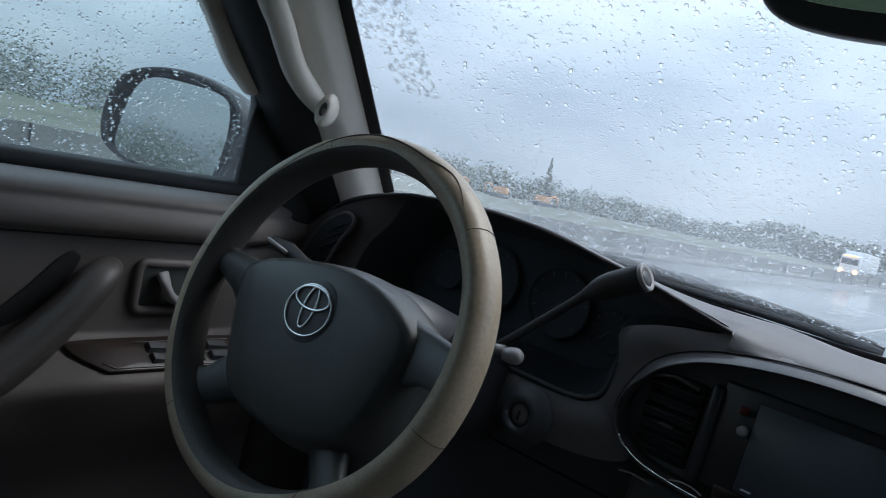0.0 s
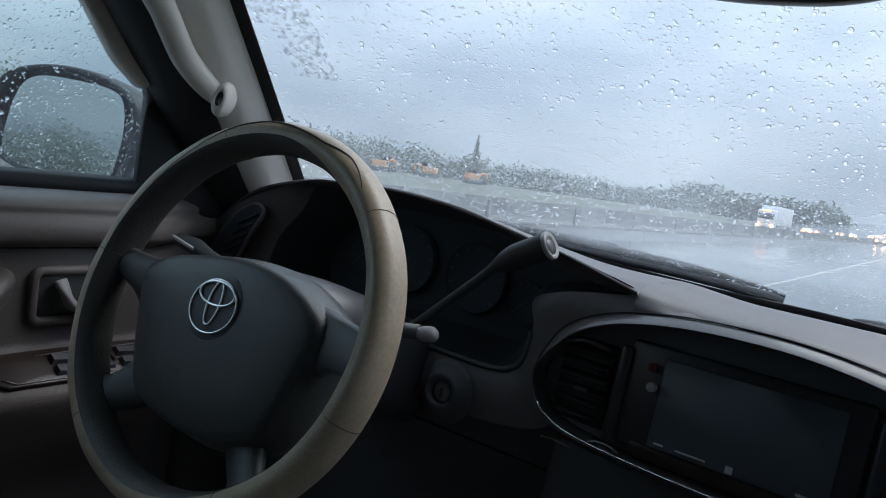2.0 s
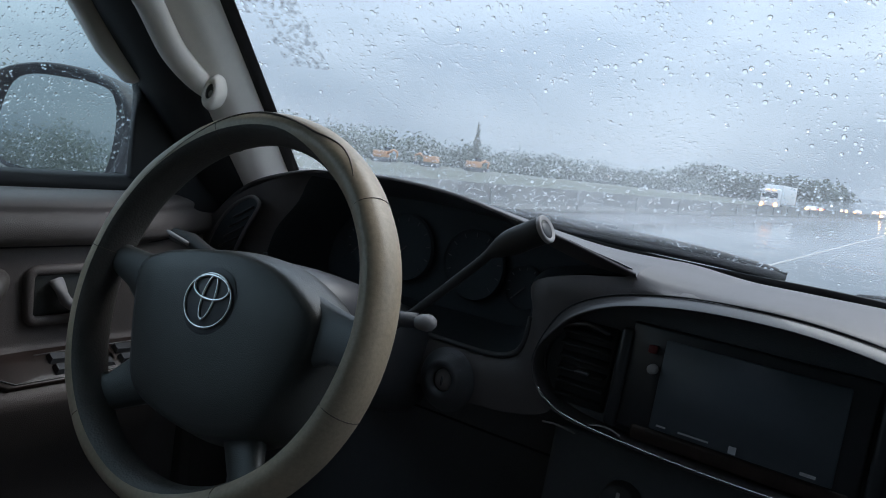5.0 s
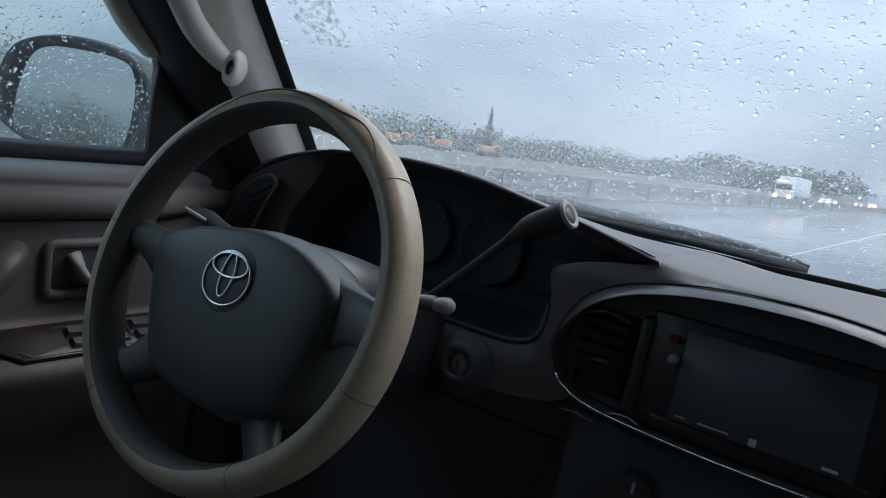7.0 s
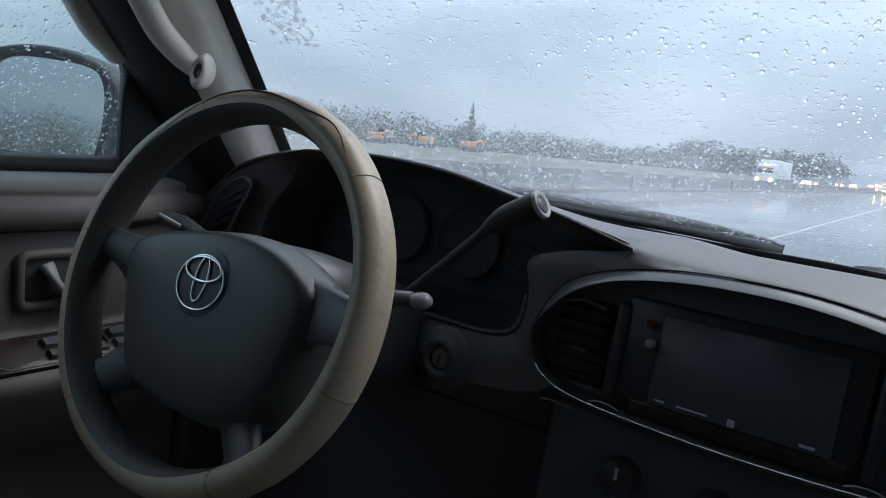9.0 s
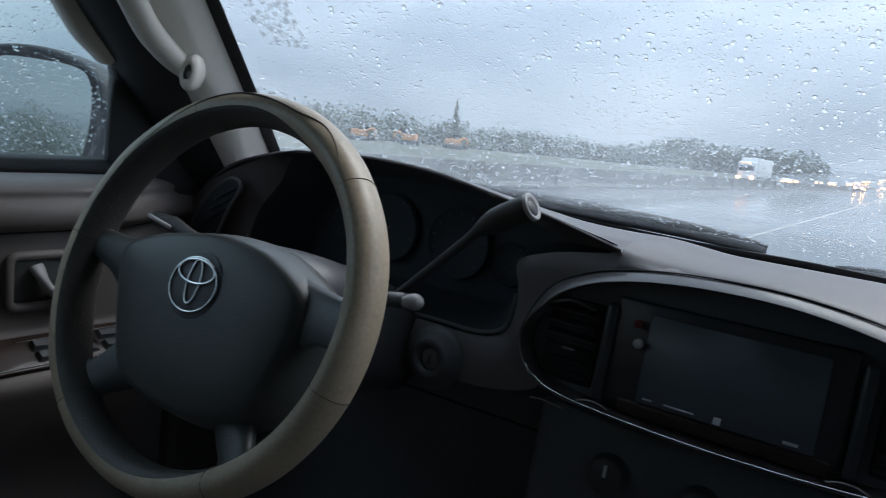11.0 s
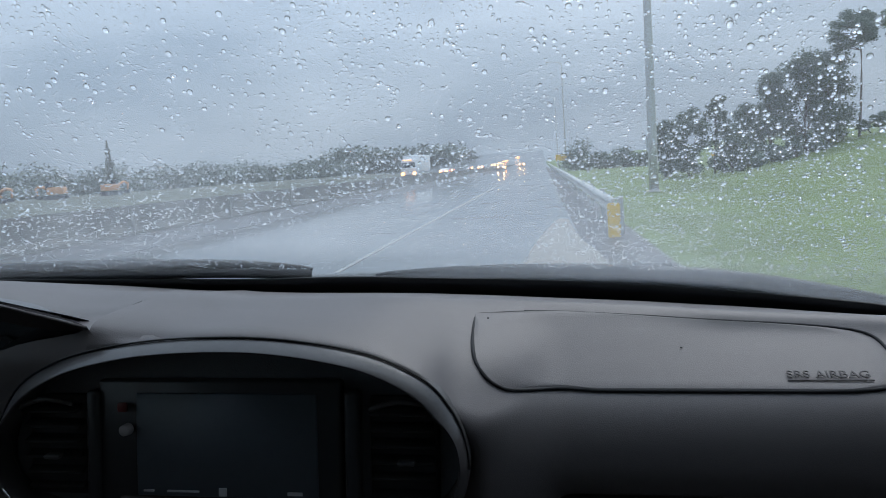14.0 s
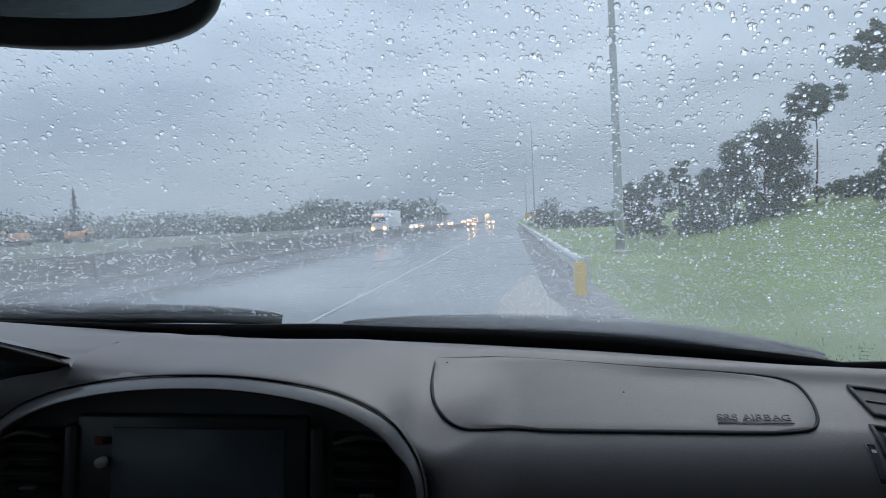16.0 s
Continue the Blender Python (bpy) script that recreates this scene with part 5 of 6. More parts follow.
# ---- steering column, stalks, ignition ----
def column():
    root = thing("steering_column", "dark steering column shroud with its stalks", "steering column", LEAN)
    ax = Vector((-0.0582, 0.9418, -0.3311))
    c0 = Vector((-0.445, -0.0014, 1.2355))
    rows = []
    for d, w, h in ((0.05, 0.060, 0.050), (0.07, 0.075, 0.062), (0.12, 0.080, 0.068), (0.20, 0.085, 0.070), (0.30, 0.085, 0.068)):
        c = c0 + ax * d
        rows.append([c + Vector((math.copysign(abs(math.cos(a)) ** 0.6, math.cos(a)) * w, 0.33 * math.copysign(abs(math.sin(a)) ** 0.6, math.sin(a)) * h, 0.94 * math.copysign(abs(math.sin(a)) ** 0.6, math.sin(a)) * h)) for a in [2 * math.pi * k / 32 for k in range(32)]])
    bm = sheet(rows, close_v=True)
    bmesh.ops.recalc_face_normals(bm, faces=bm.faces)
    part("shroud", bm, M_STALK, root, "dark plastic shroud")
    # column gear lever with a pale ringed end
    lv = [(-0.372, 0.165, 1.205), (-0.340, 0.168, 1.232), (-0.305, 0.170, 1.266), (-0.268, 0.171, 1.302), (-0.252, 0.171, 1.318), (-0.225, 0.1715, 1.335), (-0.199, 0.172, 1.3495)]
    lever = part("gear_lever", tube(rounded(lv, 4, closed=False), [0.0052 + 0.0085 * smoothstep(0.60, 0.80, k / 24) for k in range(25)], 14), M_RUBBER, root, "dark column gear lever")
    d = (Vector(lv[-1]) - Vector(lv[-3])).normalized()
    q = d.to_track_quat("Z", "Y").to_matrix().to_4x4()
    part("lever_ring", lathe([(0.0095, 0.0005), (0.0128, 0.0018), (0.0142, 0.0005), (0.0137, -0.003)], 24, Matrix.Translation(lv[-1]) @ q), M_GREYKNOB, lever, "pale ring round the lever's end")
    part("lever_button", lathe([(0, 0.0002), (0.009, 0.0002), (0.0095, -0.003)], 20, Matrix.Translation(lv[-1]) @ q), M_STALK, lever)
    # wiper stalk with a pale ball end
    st = part("wiper_stalk", tube([(-0.375, 0.135, 1.225), (-0.345, 0.145, 1.229), (-0.318, 0.149, 1.2325)], [0.010, 0.0085, 0.0085], 12), M_BLACK, root)
    part("stalk_end", lathe([(0, 0.0105), (0.005, 0.0093), (0.0084, 0.005), (0.0092, 0.0), (0.0078, -0.008), (0.006, -0.012)], 20, at(-0.306, 0.150, 1.2335, 0, 82, 10)), M_GREYKNOB, st, "grey rounded stalk end")
    st = part("light_stalk", tube([(-0.54, 0.11, 1.235), (-0.63, 0.118, 1.246), (-0.665, 0.12, 1.254), (-0.70, 0.12, 1.256)], [0.009, 0.009, 0.0105, 0.009], 12), M_RUBBER, root)
    part("stalk_face", box(0.046, 0.004, 0.006, at(-0.676, 0.108, 1.2565, 25, 10, 0), 0.0018), M_GREYKNOB, st, "pale stalk face")
    return root


column()


def ignition():
    root = thing("ignition_lock", "grey ignition lock in a dark round collar", "ignition lock", LEAN)
    part("collar", lathe([(0.0135, 0.008), (0.0145, 0.0125), (0.020, 0.014), (0.024, 0.0125), (0.0265, 0.008), (0.033, 0.006), (0.038, 0.0)], 32, at(-0.334, 0.246, 1.146, 84, 0, 0)), M_BLACK, root)
    part("barrel", lathe([(0, 0.010), (0.010, 0.010), (0.013, 0.006), (0.013, 0.0)], 24, at(-0.334, 0.246, 1.146, 84, 0, 0)), M_GREYKNOB, root, "worn grey metal lock")
    part("key_slot", box(0.003, 0.002, 0.011, at(-0.334, 0.2355, 1.146, -6), 0.0005, 1), M_BLACK, root)
    return root


ignition()


def knee_panel():
    root = thing("knee_panel", "moulded panel under the steering column, coloured black for its shade", "knee panel", LEAN)
    rows = []
    for k in range(9):
        z = 1.145 - 0.06 * k
        y = 0.254 + 0.012 * k + 0.03 * math.sin(k * 0.5)
        rows.append([(x, y + 0.05 * (abs(x + 0.5) / 0.4) ** 2 * 0.3, z) for x in [-0.86 + 0.728 * j / 20 for j in range(21)]])
    # black here stands for the deep shade below the dials
    part("panel", thick(sheet(rows), 0.01), M_BLACK, root)
    part("seam", tube([(-0.80 + 0.064 * k, 0.262, 1.098 - 0.004 * math.sin(k * 0.3)) for k in range(11)], 0.0014, 6), M_GROOVE, root, "dark seam")
    return root


knee_panel()
# ---- driver's door ----
def driver_door():
    root = thing("driver_door", "brown-grey vinyl driver's door panel with padded top", "car door", LEAN)
    prof = [(-0.825, 1.262), (-0.822, 1.286), (-0.812, 1.296), (-0.790, 1.3005), (-0.768, 1.300), (-0.748, 1.2945), (-0.738, 1.286), (-0.7375, 1.277), (-0.731, 1.270), (-0.727, 1.258), (-0.730, 1.245), (-0.741, 1.2385), (-0.7475, 1.234), (-0.7465, 1.222), (-0.745, 1.18),
            (-0.744, 1.13), (-0.741, 1.116), (-0.725, 1.106), (-0.700, 1.094), (-0.686, 1.086), (-0.678, 1.078), (-0.676, 1.066), (-0.684, 1.04), (-0.70, 1.0), (-0.735, 0.94), (-0.745, 0.85), (-0.75, 0.68)]
    line = rounded([Vector(p) for p in prof], 3, closed=False)
    rows = []
    for k in range(41):
        y = -0.86 + 1.112 * k / 40
        arm = smoothstep(0.20, 0.10, y)
        out = 0.065 * smoothstep(0.08, 0.25, y)
        rows.append([(p.x - out if p.y > 1.125 else -out + -0.745 + (p.x + 0.745) * (0.35 + 0.65 * arm), y, p.y) for p in line])
    part("panel", sheet(rows), M_DOOR, root)
    part("belt_seal", tube([(-0.806, -0.85 + 0.115 * k, 1.306) for k in range(10)], 0.017, 8, flat=0.9), M_RUBBER, root, "black rubber window seal")
    part("seam", tube([(-0.7465 - 0.065 * smoothstep(0.08, 0.25, -0.85 + 0.0545 * k), -0.85 + 0.0545 * k, 1.2365) for k in range(21)], 0.0022, 6), M_GROOVE, root, "dark seam")
    # inner handle in its frame
    h = part("handle_frame", tube([(-0.742, 0.003 + x, 1.1775 + z) for x, z in rrect(0.082, 0.062, 0.010, 4)], 0.0062, 8, closed=True, up=(1, 0, 0)), M_DOOR, root, "raised frame round the inner handle")
    part("handle_cup", box(0.006, 0.070, 0.050, at(-0.746, 0.003, 1.1775), 0.002), M_HUB, h)
    lev = rounded([(-0.738, -0.010, 1.197), (-0.732, -0.006, 1.186), (-0.730, 0.0, 1.172), (-0.730, 0.012, 1.163), (-0.733, 0.030, 1.162)], 4, closed=False)
    part("handle_lever", tube(lev, 0.0105, 10, flat=0.6), M_GREYKNOB, h, "worn grey metal lever")
    # switch panel on the arm rest
    out = [(-0.130, 0.012), (-0.105, 0.026), (0.10, 0.026), (0.125, 0.014), (0.125, -0.018), (0.095, -0.026), (-0.070, -0.026), (-0.098, -0.022)]
    o = rounded([Vector(p) for p in out], 4)

    def on_arm(u, v, h=0.0):
        """u along the door, v up the slope of the arm rest, h off it."""
        return Vector((-0.7085 - v * 0.88 + h * 0.47, u + 0.012, 1.0995 + v * 0.47 + h * 0.88))
    bm = sheet([[on_arm(p.x, p.y, -0.002) for p in o], [on_arm(p.x, p.y, 0.003) for p in o], [on_arm(p.x * 0.98, p.y * 0.94, 0.0042) for p in o], [on_arm(p.x * 0.3, p.y * 0.3, 0.0042) for p in o]], close_v=True)
    bmesh.ops.recalc_face_normals(bm, faces=bm.faces)
    sw = part("switch_panel", bm, M_WOOD, root, "glossy dark wood-look switch panel")
    part("panel_trim", tube([on_arm(p.x * 0.90, p.y * 0.86, 0.005) for p in o if p.y < -0.012], 0.0008, 6), M_GREYKNOB, sw, "thin bright line")
    part("panel_trim", tube([on_arm(-0.05, 0.017, 0.005), on_arm(0.0, 0.018, 0.005), on_arm(0.08, 0.018, 0.005)], 0.0007, 6), M_GREYKNOB, sw)
    for u in (-0.022, 0.018, 0.058):
        for v in (0.007, -0.011):
            q = [on_arm(u + a, v + b, 0.0045 + c) for a, b, c in ((-0.016, -0.007, 0), (0.016, -0.007, 0), (0.016, 0.007, 0), (-0.016, 0.007, 0))]
            top = [on_arm(u + a, v + b, 0.010 + c) for a, b, c in ((-0.014, -0.005, 0.001), (0.014, -0.005, -0.002), (0.014, 0.005, -0.002), (-0.014, 0.005, 0.001))]
            bm = sheet([q, top], close_v=True)
            bm.faces.new([bm.verts.new(p) for p in top])
            bmesh.ops.remove_doubles(bm, verts=bm.verts, dist=1e-5)
            bmesh.ops.recalc_face_normals(bm, faces=bm.faces)
            part("window_switch", bm, M_BLACK, sw, smooth=False)
    bar = [on_arm(-0.002, 0.019, 0.008), on_arm(-0.001, 0.0, 0.0105), on_arm(0.0, -0.020, 0.008)]
    part("switch_divider", tube(bar, 0.0016, 6), M_GREYKNOB, sw)
    # pull handle, running down and back into the arm rest
    pull = rounded([(-0.748, -0.074, 1.2035), (-0.730, -0.082, 1.203), (-0.716, -0.100, 1.190), (-0.708, -0.126, 1.160), (-0.702, -0.162, 1.122), (-0.698, -0.205, 1.088), (-0.698, -0.25, 1.070)], 4, closed=False)
    part("pull_handle", tube(pull, [0.013 + 0.012 * smoothstep(0, 10, k) + 0.010 * smoothstep(10, 24, k) for k in range(25)], 16, flat=0.75), M_PULL, root, "moulded door pull, its vinyl darkened for shade")
    # shade in the hollow behind the pull, laid on as a flat dark strip
    rec = rounded([(-0.7445, -0.112, 1.216), (-0.7445, -0.125, 1.198), (-0.7445, -0.145, 1.170), (-0.7445, -0.175, 1.142), (-0.7445, -0.21, 1.12)], 4, closed=False)
    part("pull_shade", tube(rec, [0.004 + 0.011 * math.sin(math.pi * k / 16) ** 0.7 for k in range(17)], 12, flat=0.12, up=(1, 0, 0)), M_RUBBER, root, "flat dark strip for the shaded hollow behind the pull")
    # window frame: pale trim ending above the black mirror triangle
    fr = [(0.102, 1.448), (0.101, 1.473), (0.088, 1.506), (0.070, 1.551), (0.01, 1.640), (-0.08, 1.70), (-0.30, 1.735), (-0.30, 1.66), (-0.12, 1.62), (-0.05, 1.580), (0.002, 1.532), (0.046, 1.475), (0.072, 1.453), (0.090, 1.441)]
    o = rounded([Vector(p) for p in fr], 3)
    part("frame_trim", prism([(p.x, p.y) for p in o], 0.022, Matrix(((0, 0, -1, -0.772), (1, 0, 0, 0), (0, 1, 0, 0), (0, 0, 0, 1))) @ Matrix.Identity(4), 0.006, 3), M_TRIM, root, "pale window frame trim")
    tri = [(0.108, 1.290), (0.110, 1.43), (0.098, 1.475), (0.07, 1.525), (-0.03, 1.645), (-0.06, 1.70), (0.06, 1.70), (0.20, 1.56), (0.33, 1.40), (0.36, 1.27), (0.22, 1.27)]
    part("mirror_triangle", prism(tri, 0.012, Matrix(((0, 0, -1, -0.794), (1, 0, 0, 0), (0, 1, 0, 0), (0, 0, 0, 1))), 0.003), M_RUBBER, root, "black plastic triangle at the mirror's foot", smooth=False)
    return root


driver_door()


def grab_handle():
    root = thing("grab_handle", "grey-beige grab handle bolted to the windscreen pillar", "grab handle", LEAN)
    p = rounded([(-0.702, 0.160, 1.440), (-0.698, 0.153, 1.445), (-0.696, 0.124, 1.461), (-0.689, 0.090, 1.483), (-0.678, 0.062, 1.508), (-0.662, 0.034, 1.531), (-0.655, 0.010, 1.552), (-0.660, -0.03, 1.61), (-0.69, -0.07, 1.68)], 4, closed=False)
    part("grip", tube(p, [0.0115 + 0.0045 * smoothstep(2, 9, k) for k in range(len(p))], 14), M_TRIM, root)
    f = at(-0.687, 0.151, 1.444, 90, 0, 32) @ Matrix.Rotation(radians(-14), 4, "Z") @ Matrix.Diagonal((0.62, 1.34, 1, 1))
    part("foot", lathe([(0.0072, 0.0165), (0.0088, 0.0185), (0.0125, 0.0178), (0.0160, 0.0130), (0.0178, 0.004), (0.0175, -0.006), (0.015, -0.020)], 28, f), M_TRIM, root)
    part("bolt_hole", lathe([(0, 0.0115), (0.0070, 0.0120), (0.0078, 0.0170)], 20, f), M_BLACK, root)
    part("bolt", lathe([(0, 0.0150), (0.0030, 0.0146), (0.0038, 0.0118)], 10, f @ at(0.001, -0.002, 0)), M_STEEL, root)
    return root


grab_handle()


def rear_mirror():
    root = thing("rear_view_mirror", "black rear-view mirror hanging from the windscreen", "mirror", LEAN)
    m = at(-0.030, 0.105, 1.5945, 4, 0, 12)
    out = rounded([Vector(p) for p in ((-0.104, 0.0), (-0.099, -0.015), (-0.080, -0.027), (-0.045, -0.033), (0.0, -0.0345), (0.045, -0.032), (0.080, -0.023), (0.099, -0.008), (0.104, 0.010), (0.095, 0.028), (0.0, 0.036), (-0.095, 0.028))], 4)
    rows = []
    for s, dy in ((0.55, 0.030), (0.85, 0.024), (0.97, 0.012), (1.0, 0.0), (0.985, -0.006), (0.95, -0.008)):
        rows.append([m @ Vector((p.x * s, dy, p.y * s)) for p in out])
    rows.append([m @ Vector((p.x * 0.93, -0.0085, p.y * 0.64 + 0.006)) for p in out])
    rows.append([m @ Vector((p.x * 0.925, -0.0062, p.y * 0.62 + 0.006)) for p in out])
    bm = sheet(rows, close_v=True)
    bmesh.ops.recalc_face_normals(bm, faces=bm.faces)
    part("housing", bm, M_BLACK, root)
    bm = bmesh.new()
    bm.faces.new([bm.verts.new(m @ at(0, -0.0072, 0.006, 5) @ Vector((p.x * 0.93, 0, p.y * 0.63))) for p in out])
    bm.normal_update()
    part("mirror_glass", bm, M_MIRROR, root, smooth=False)
    part("stem", tube([m @ Vector((0, 0.02, 0)), (-0.02, 0.15, 1.625), (0.0, 0.185, 1.66)], 0.011, 10), M_BLACK, root)
    return root


rear_mirror()


def door_mirror():
    root = thing("door_mirror", "black door mirror outside the side window wet with rain", "door mirror", LEAN)
    house = [(-1.146, 1.330), (-1.151, 1.383), (-1.133, 1.435), (-1.082, 1.458), (-1.014, 1.462), (-0.951, 1.447), (-0.918, 1.417), (-0.912, 1.362), (-0.918, 1.324), (-0.939, 1.286), (-0.997, 1.279), (-1.069, 1.287), (-1.121, 1.306)]
    glass = [(-1.116, 1.345), (-1.104, 1.413), (-1.077, 1.440), (-1.018, 1.443), (-0.956, 1.436), (-0.936, 1.412), (-0.932, 1.358), (-0.944, 1.300), (-0.980, 1.291), (-1.061, 1.297), (-1.108, 1.310)]

    def on(p, d=0.0):
        """On the mirror's plane, d metres ahead of it."""
        y = 0.13 + (0.42 * (p[0] + 1.0) + 0.056 * (p[1] - 1.36)) / 0.90
        return Vector((p[0] - 0.42 * d, y + 0.90 * d, p[1]))
    o = rounded([Vector(p) for p in house], 4)
    c = Vector((-1.03, 1.37))
    rows = []
    for s, d in ((0.90, 0.004), (0.96, -0.004), (1.0, 0.003), (1.0, 0.03), (0.95, 0.07), (0.75, 0.11), (0.3, 0.13), (0.02, 0.132)):
        rows.append([on(c + (p - c) * s, d) for p in o])
    bm = sheet(rows, close_v=True)
    bmesh.ops.recalc_face_normals(bm, faces=bm.faces)
    part("housing", bm, M_RUBBER, root)
    q = rounded([Vector(p) for p in glass], 4)
    bm = bmesh.new()
    bm.faces.new([bm.verts.new(on(p, -0.0005)) for p in q])
    part("mirror_glass", bm, M_MIRROR, root, "mirror glass spotted with drops", smooth=False)
    part("arm", tube([on((-0.94, 1.37), 0.05), (-0.88, 0.235, 1.37), (-0.81, 0.24, 1.36)], [0.05, 0.045, 0.05], 12), M_RUBBER, root)
    return root


door_mirror()


# ---- wipers ----
def on_screen(x, z, off=0.0):
    n = Vector((0.82 * x, 1.0, 1.13)).normalized()
    return Vector((x, screen_y(x, z), z)) + n * off


def wiper(name_label, path, lever):
    root = thing("wiper", name_label, "windscreen wiper", LEAN, group="windscreen wipers")
    pts = [on_screen(x, z, 0.008) for x, z in path]
    line = rounded(pts, 5, closed=False)
    part("blade_rubber", tube(line, [0.003 + 0.004 * math.sin(math.pi * k / (len(line) - 1)) ** 0.5 for k in range(len(line))], 6, flat=1.6), M_RUBBER, root)
    part("blade_frame", tube([p + Vector((0, 0.005, 0.006)) for p in line], [0.0025 + 0.0100 * math.sin(math.pi * k / (len(line) - 1)) ** 0.6 for k in range(len(line))], 8, flat=0.8), M_RUBBER, root)
    mid = line[len(line) // 2]
    part("clip", box(0.045, 0.014, 0.014, Matrix.Translation(mid + Vector((0, 0.012, 0.012))), 0.004), M_BLACK, root)
    arm = [mid + Vector((0, 0.006, 0.006))] + [on_screen(x, z, 0.010) for x, z in lever]
    part("arm", tube(rounded(arm, 4, closed=False), 0.006, 8, flat=0.6), M_RUBBER, root)
    return root


wiper("driver's side wiper parked low on the wet glass", [(-0.62, 1.322), (-0.45, 1.318), (-0.30, 1.312), (-0.16, 1.306), (-0.053, 1.297)], [(-0.38, 1.305), (-0.46, 1.27), (-0.52, 1.24)])
wiper("passenger side wiper parked low on the wet glass", [(0.03, 1.285), (0.16, 1.290), (0.30, 1.292), (0.43, 1.290), (0.53, 1.281), (0.62, 1.268)], [(0.25, 1.285), (0.15, 1.26), (0.08, 1.235)])


# ---- marks on the glass ----
def glass_label():
    root = thing("glass_label", "small dark printed maker's block low on the windscreen", "label", LEAN)
    for k in range(4):
        w = (0.012, 0.010, 0.011, 0.009, 0.007)[k]
        z = 1.3015 - 0.0048 * k
        x0 = 0.634 + 0.0016 * k
        bm = sheet([[on_screen(x0, z, -0.004), on_screen(x0 + w, z, -0.004)], [on_screen(x0 + 0.0004, z - 0.0006, -0.004), on_screen(x0 + w, z - 0.0006, -0.004)]])
        part("text_bar", bm, M_STALK, root, smooth=False)
    return root


glass_label()


def residue_mat():
    m = bpy.data.materials.new("sticker_residue")
    m.use_nodes = True
    n, l = m.node_tree.nodes, m.node_tree.links
    b = n["Principled BSDF"]
    b.inputs["Base Color"].default_value = (0.30, 0.32, 0.34, 1)
    b.inputs["Roughness"].default_value = 0.8
    nz = n.new("ShaderNodeTexNoise")
    nz.inputs["Scale"].default_value = 130
    nz.inputs["Detail"].default_value = 8
    tc = n.new("ShaderNodeTexCoord")
    l.new(tc.outputs["Object"], nz.inputs["Vector"])
    mr = n.new("ShaderNodeMapRange")
    mr.inputs["From Min"].default_value = 0.46
    mr.inputs["From Max"].default_value = 0.70
    mr.inputs["To Min"].default_value = 0.0
    mr.inputs["To Max"].default_value = 0.5
    l.new(nz.outputs["Fac"], mr.inputs["Value"])
    l.new(mr.outputs[0], b.inputs["Alpha"])
    return m


def sticker_residue():
    root = thing("sticker_residue", "torn greyish sticker residue clinging to the windscreen", "sticker", LEAN)
    old = residue_mat()

    def piece(name, t0, t1, x0, x1):
        rows = []
        for i in range(9):
            t = t0 + (t1 - t0) * i / 8
            z = 1.640 - 0.145 * t
            xl = x0 + 0.004 * t + 0.012 * noise.noise(Vector((t * 5, 1, 0)))
            xr = x1 - 0.018 * t + 0.004 * noise.noise(Vector((t * 9, 4, 0)))
            rows.append([on_screen(xl + (xr - xl) * k / 8, z, -0.004) for k in range(9)])
        part(name, sheet(rows), old, root).visible_shadow = False
    piece("torn_patch", 0.0, 0.64, -0.664, -0.558)
    piece("torn_patch", 0.65, 1.0, -0.630, -0.558)


sticker_residue()


# ---- rain on the glass ----
def drops(name, label, place, count, seed, sizes, group_fall):
    """Flattened domes of water, each with its own size and sag, on the outer side of a pane."""
    rng = random.Random(seed)
    vs, fs = [], []
    for _ in range(count):
        got = place(rng)
        if got is None:
            continue
        c, n, down, scale = got
        r = scale * min(sizes[1], sizes[0] * math.exp(rng.gauss(0, sizes[2])))
        side = n.cross(down).normalized()
        sag = 1.0 + group_fall * rng.random() * (r / sizes[1])
        seg = 12 if r > 0.0015 else 8
        i0 = len(vs)
        tilt = rng.uniform(-0.3, 0.3)
        steep = radians(rng.uniform(62, 80))
        cut, wide = math.cos(steep), math.sin(steep)
        turns = (1.0, 0.8, 0.55, 0.28) if r > 0.0015 else (1.0, 0.7, 0.35)
        # the flat foot has its own rim, so that the dome keeps its edge
        for ring in (None,) + turns:
            out = 1.0 if ring is None else math.sin(steep * ring) / wide
            hh = 0.0 if ring is None else (math.cos(steep * ring) - cut) / wide
            for k in range(seg):
                a = 2 * math.pi * k / seg
                ca, sa = math.cos(a + tilt), math.sin(a + tilt)
                w = 1 + 0.05 * math.sin(2 * a + tilt * 9)
                low = sa * sag if sa > 0 else sa
                vs.append(c + side * (r * out * ca * w) + down * (r * out * low * w) + n * (r * hh))
        vs.append(c + n * (r * (1 - cut) / wide))
        top = len(vs) - 1
        fs.append(tuple(i0 + k for k in range(seg)))
        for ring in range(1, len(turns)):
            for k in range(seg):
                a, b = i0 + ring * seg + k, i0 + ring * seg + (k + 1) % seg
                fs.append((b, a, a + seg, b + seg))
        for k in range(seg):
            fs.append((i0 + len(turns) * seg + (k + 1) % seg, i0 + len(turns) * seg + k, top))
    me = bpy.data.meshes.new(name)
    me.from_pydata(vs, [], fs)
    me.materials.append(M_WATER)
    me.polygons.foreach_set("use_smooth", [True] * len(me.polygons))
    ob = new(name, me)
    ob.matrix_world = LEAN
    ob.visible_shadow = False
    return tagged(ob, label, "rain drops", kind="stuff")


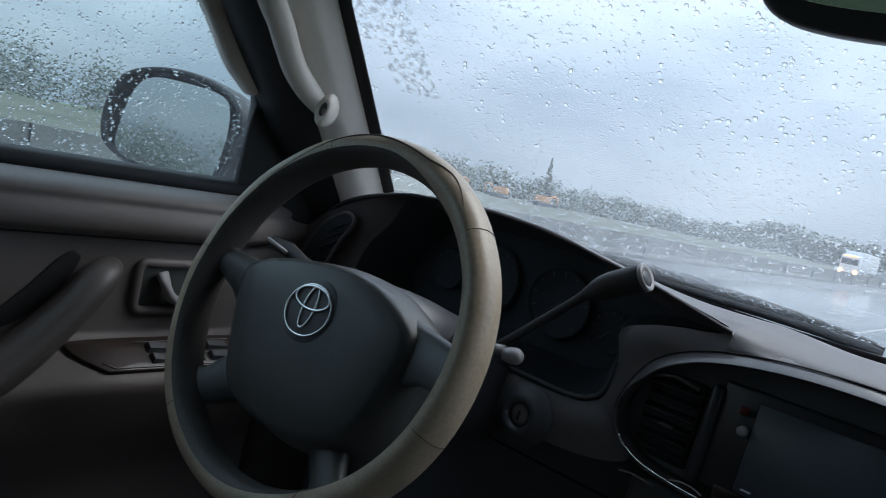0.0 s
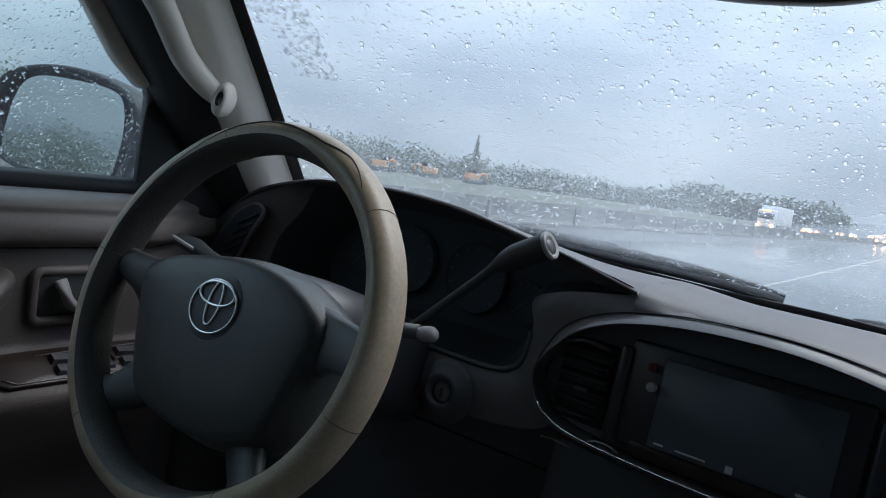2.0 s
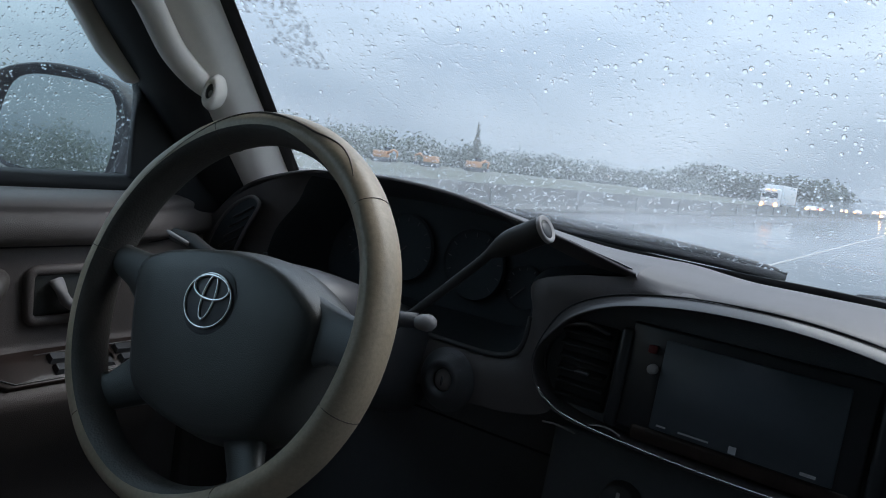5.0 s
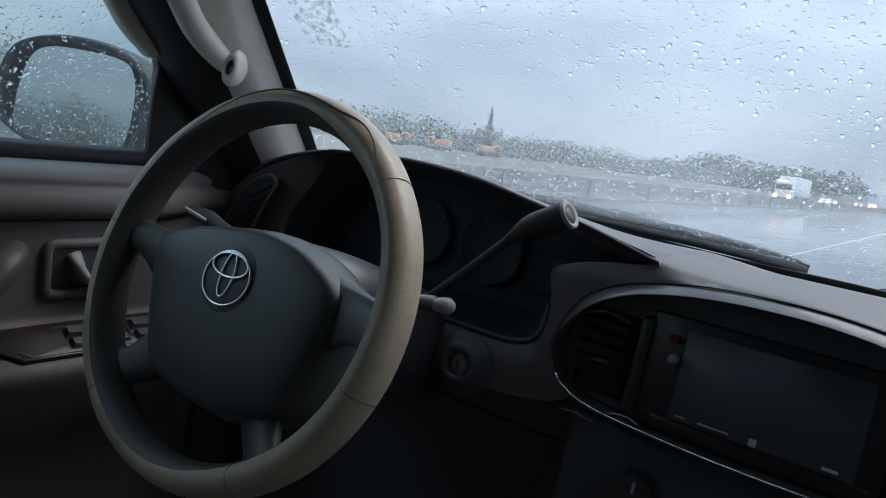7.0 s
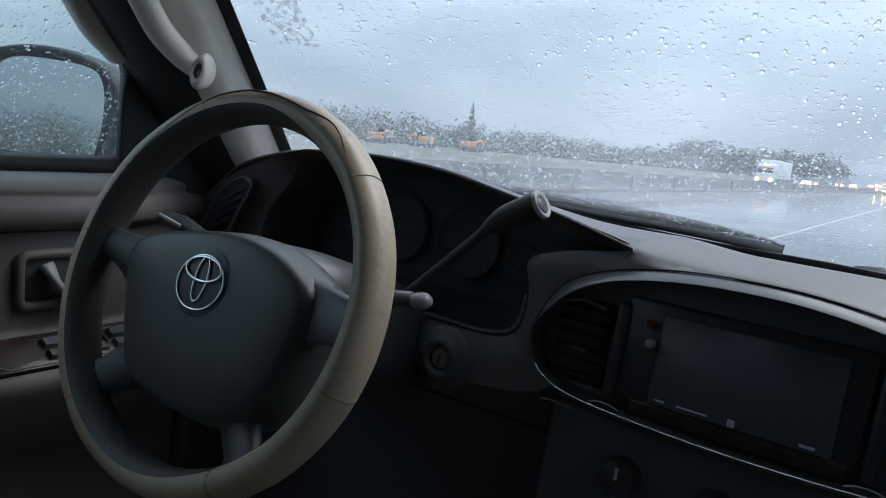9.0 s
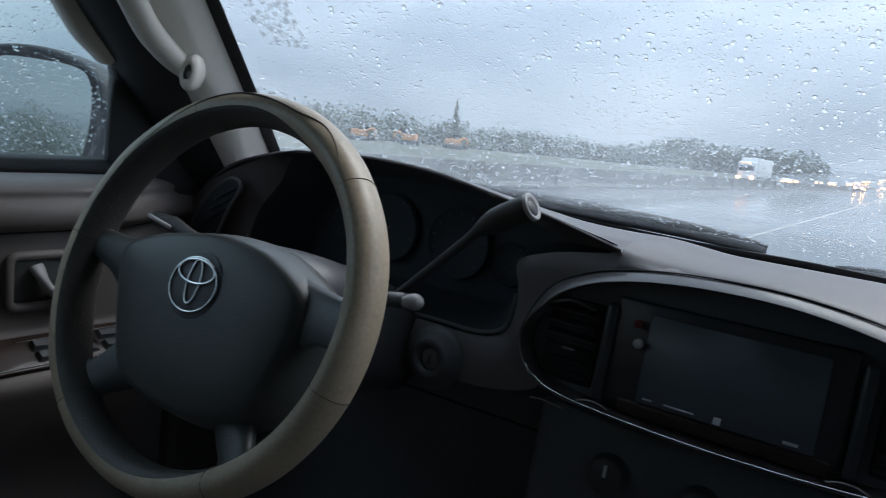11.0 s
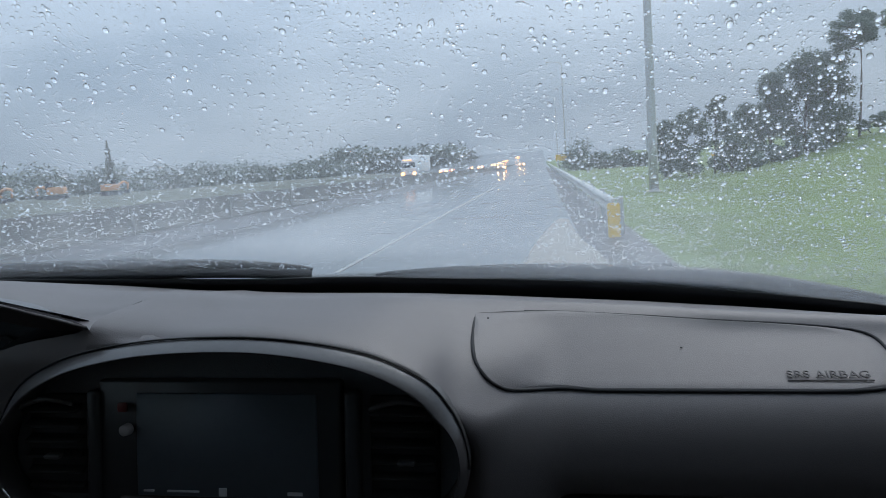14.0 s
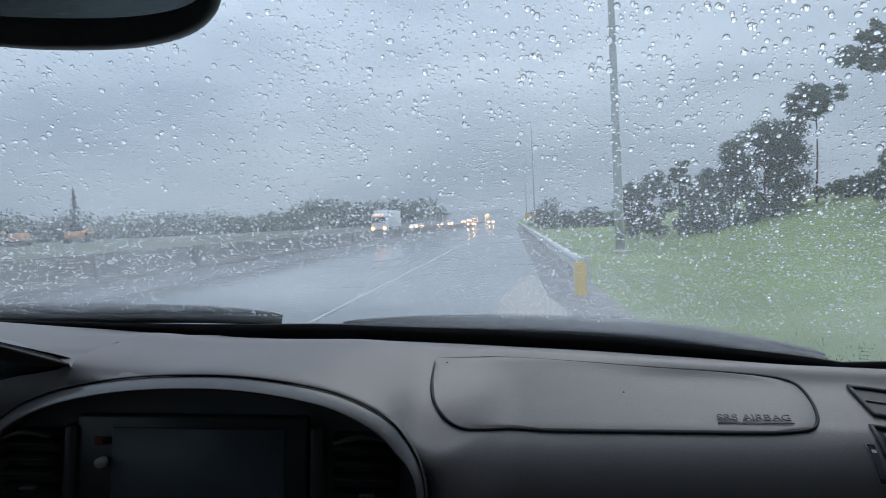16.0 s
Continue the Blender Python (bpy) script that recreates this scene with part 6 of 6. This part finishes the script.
def place_front(rng):
    z = 1.285 + 0.445 * rng.random()
    x = -screen_edge(z) + 0.015 + (screen_edge(z) + screen_edge(z, 1) - 0.03) * rng.random()
    dens = 0.62 + 0.38 * smoothstep(-0.1, 0.5, x)
    dens *= 0.9 + 0.3 * noise.noise(Vector((x * 5, z * 5, 3.1)))
    dens *= 0.25 + 0.75 * smoothstep(1.305, 1.33, z)
    if rng.random() > dens:
        return None
    scale = 0.72 + 0.36 * smoothstep(1.32, 1.54, z)
    n = Vector((0.82 * x, 1.0, 1.13)).normalized()
    down = Vector((0, 1.13, -1.0)).normalized()
    return on_screen(x, z, 0.0012), n, down, scale


def place_low(rng):
    z = 1.312 + 0.15 * rng.random() ** 1.3
    x = -screen_edge(z) + 0.015 + (screen_edge(z) + screen_edge(z, 1) - 0.03) * rng.random()
    n = Vector((0.82 * x, 1.0, 1.13)).normalized()
    return on_screen(x, z, 0.0012), n, Vector((0, 1.13, -1.0)).normalized(), 1.0


def place_side(rng):
    y, z = rng.uniform(-0.35, 0.14), rng.uniform(1.30, 1.62)
    t = (z - 1.27) / 0.46
    return Vector((-0.815 + 0.065 * t - 0.0015, y, z)), Vector((-1, 0, 0.14)).normalized(), Vector((-0.14, 0, -1)).normalized(), 1.0


def place_mirror(rng):
    x, z = rng.uniform(-1.11, -0.94), rng.uniform(1.295, 1.44)
    y = 0.13 + (0.42 * (x + 1.0) + 0.056 * (z - 1.36)) / 0.90 - 0.0012
    return Vector((x, y, z)), Vector((0.42, -0.90, 0.056)).normalized(), Vector((0, 0, -1)), 1.0


drops("rain_drops", "countless clear rain drops on the windscreen", place_front, 31000, 5, (0.00100, 0.0027, 0.42), 0.6)
drops("rain_mist", "fine spray beads low on the windscreen", place_low, 10000, 8, (0.00085, 0.0016, 0.3), 0.2)
drops("side_rain_drops", "fine rain drops on the driver's side window", place_side, 5200, 6, (0.00088, 0.0024, 0.40), 0.5)
drops("mirror_rain_drops", "rain drops on the door mirror", place_mirror, 330, 7, (0.0006, 0.0012, 0.35), 0.4)
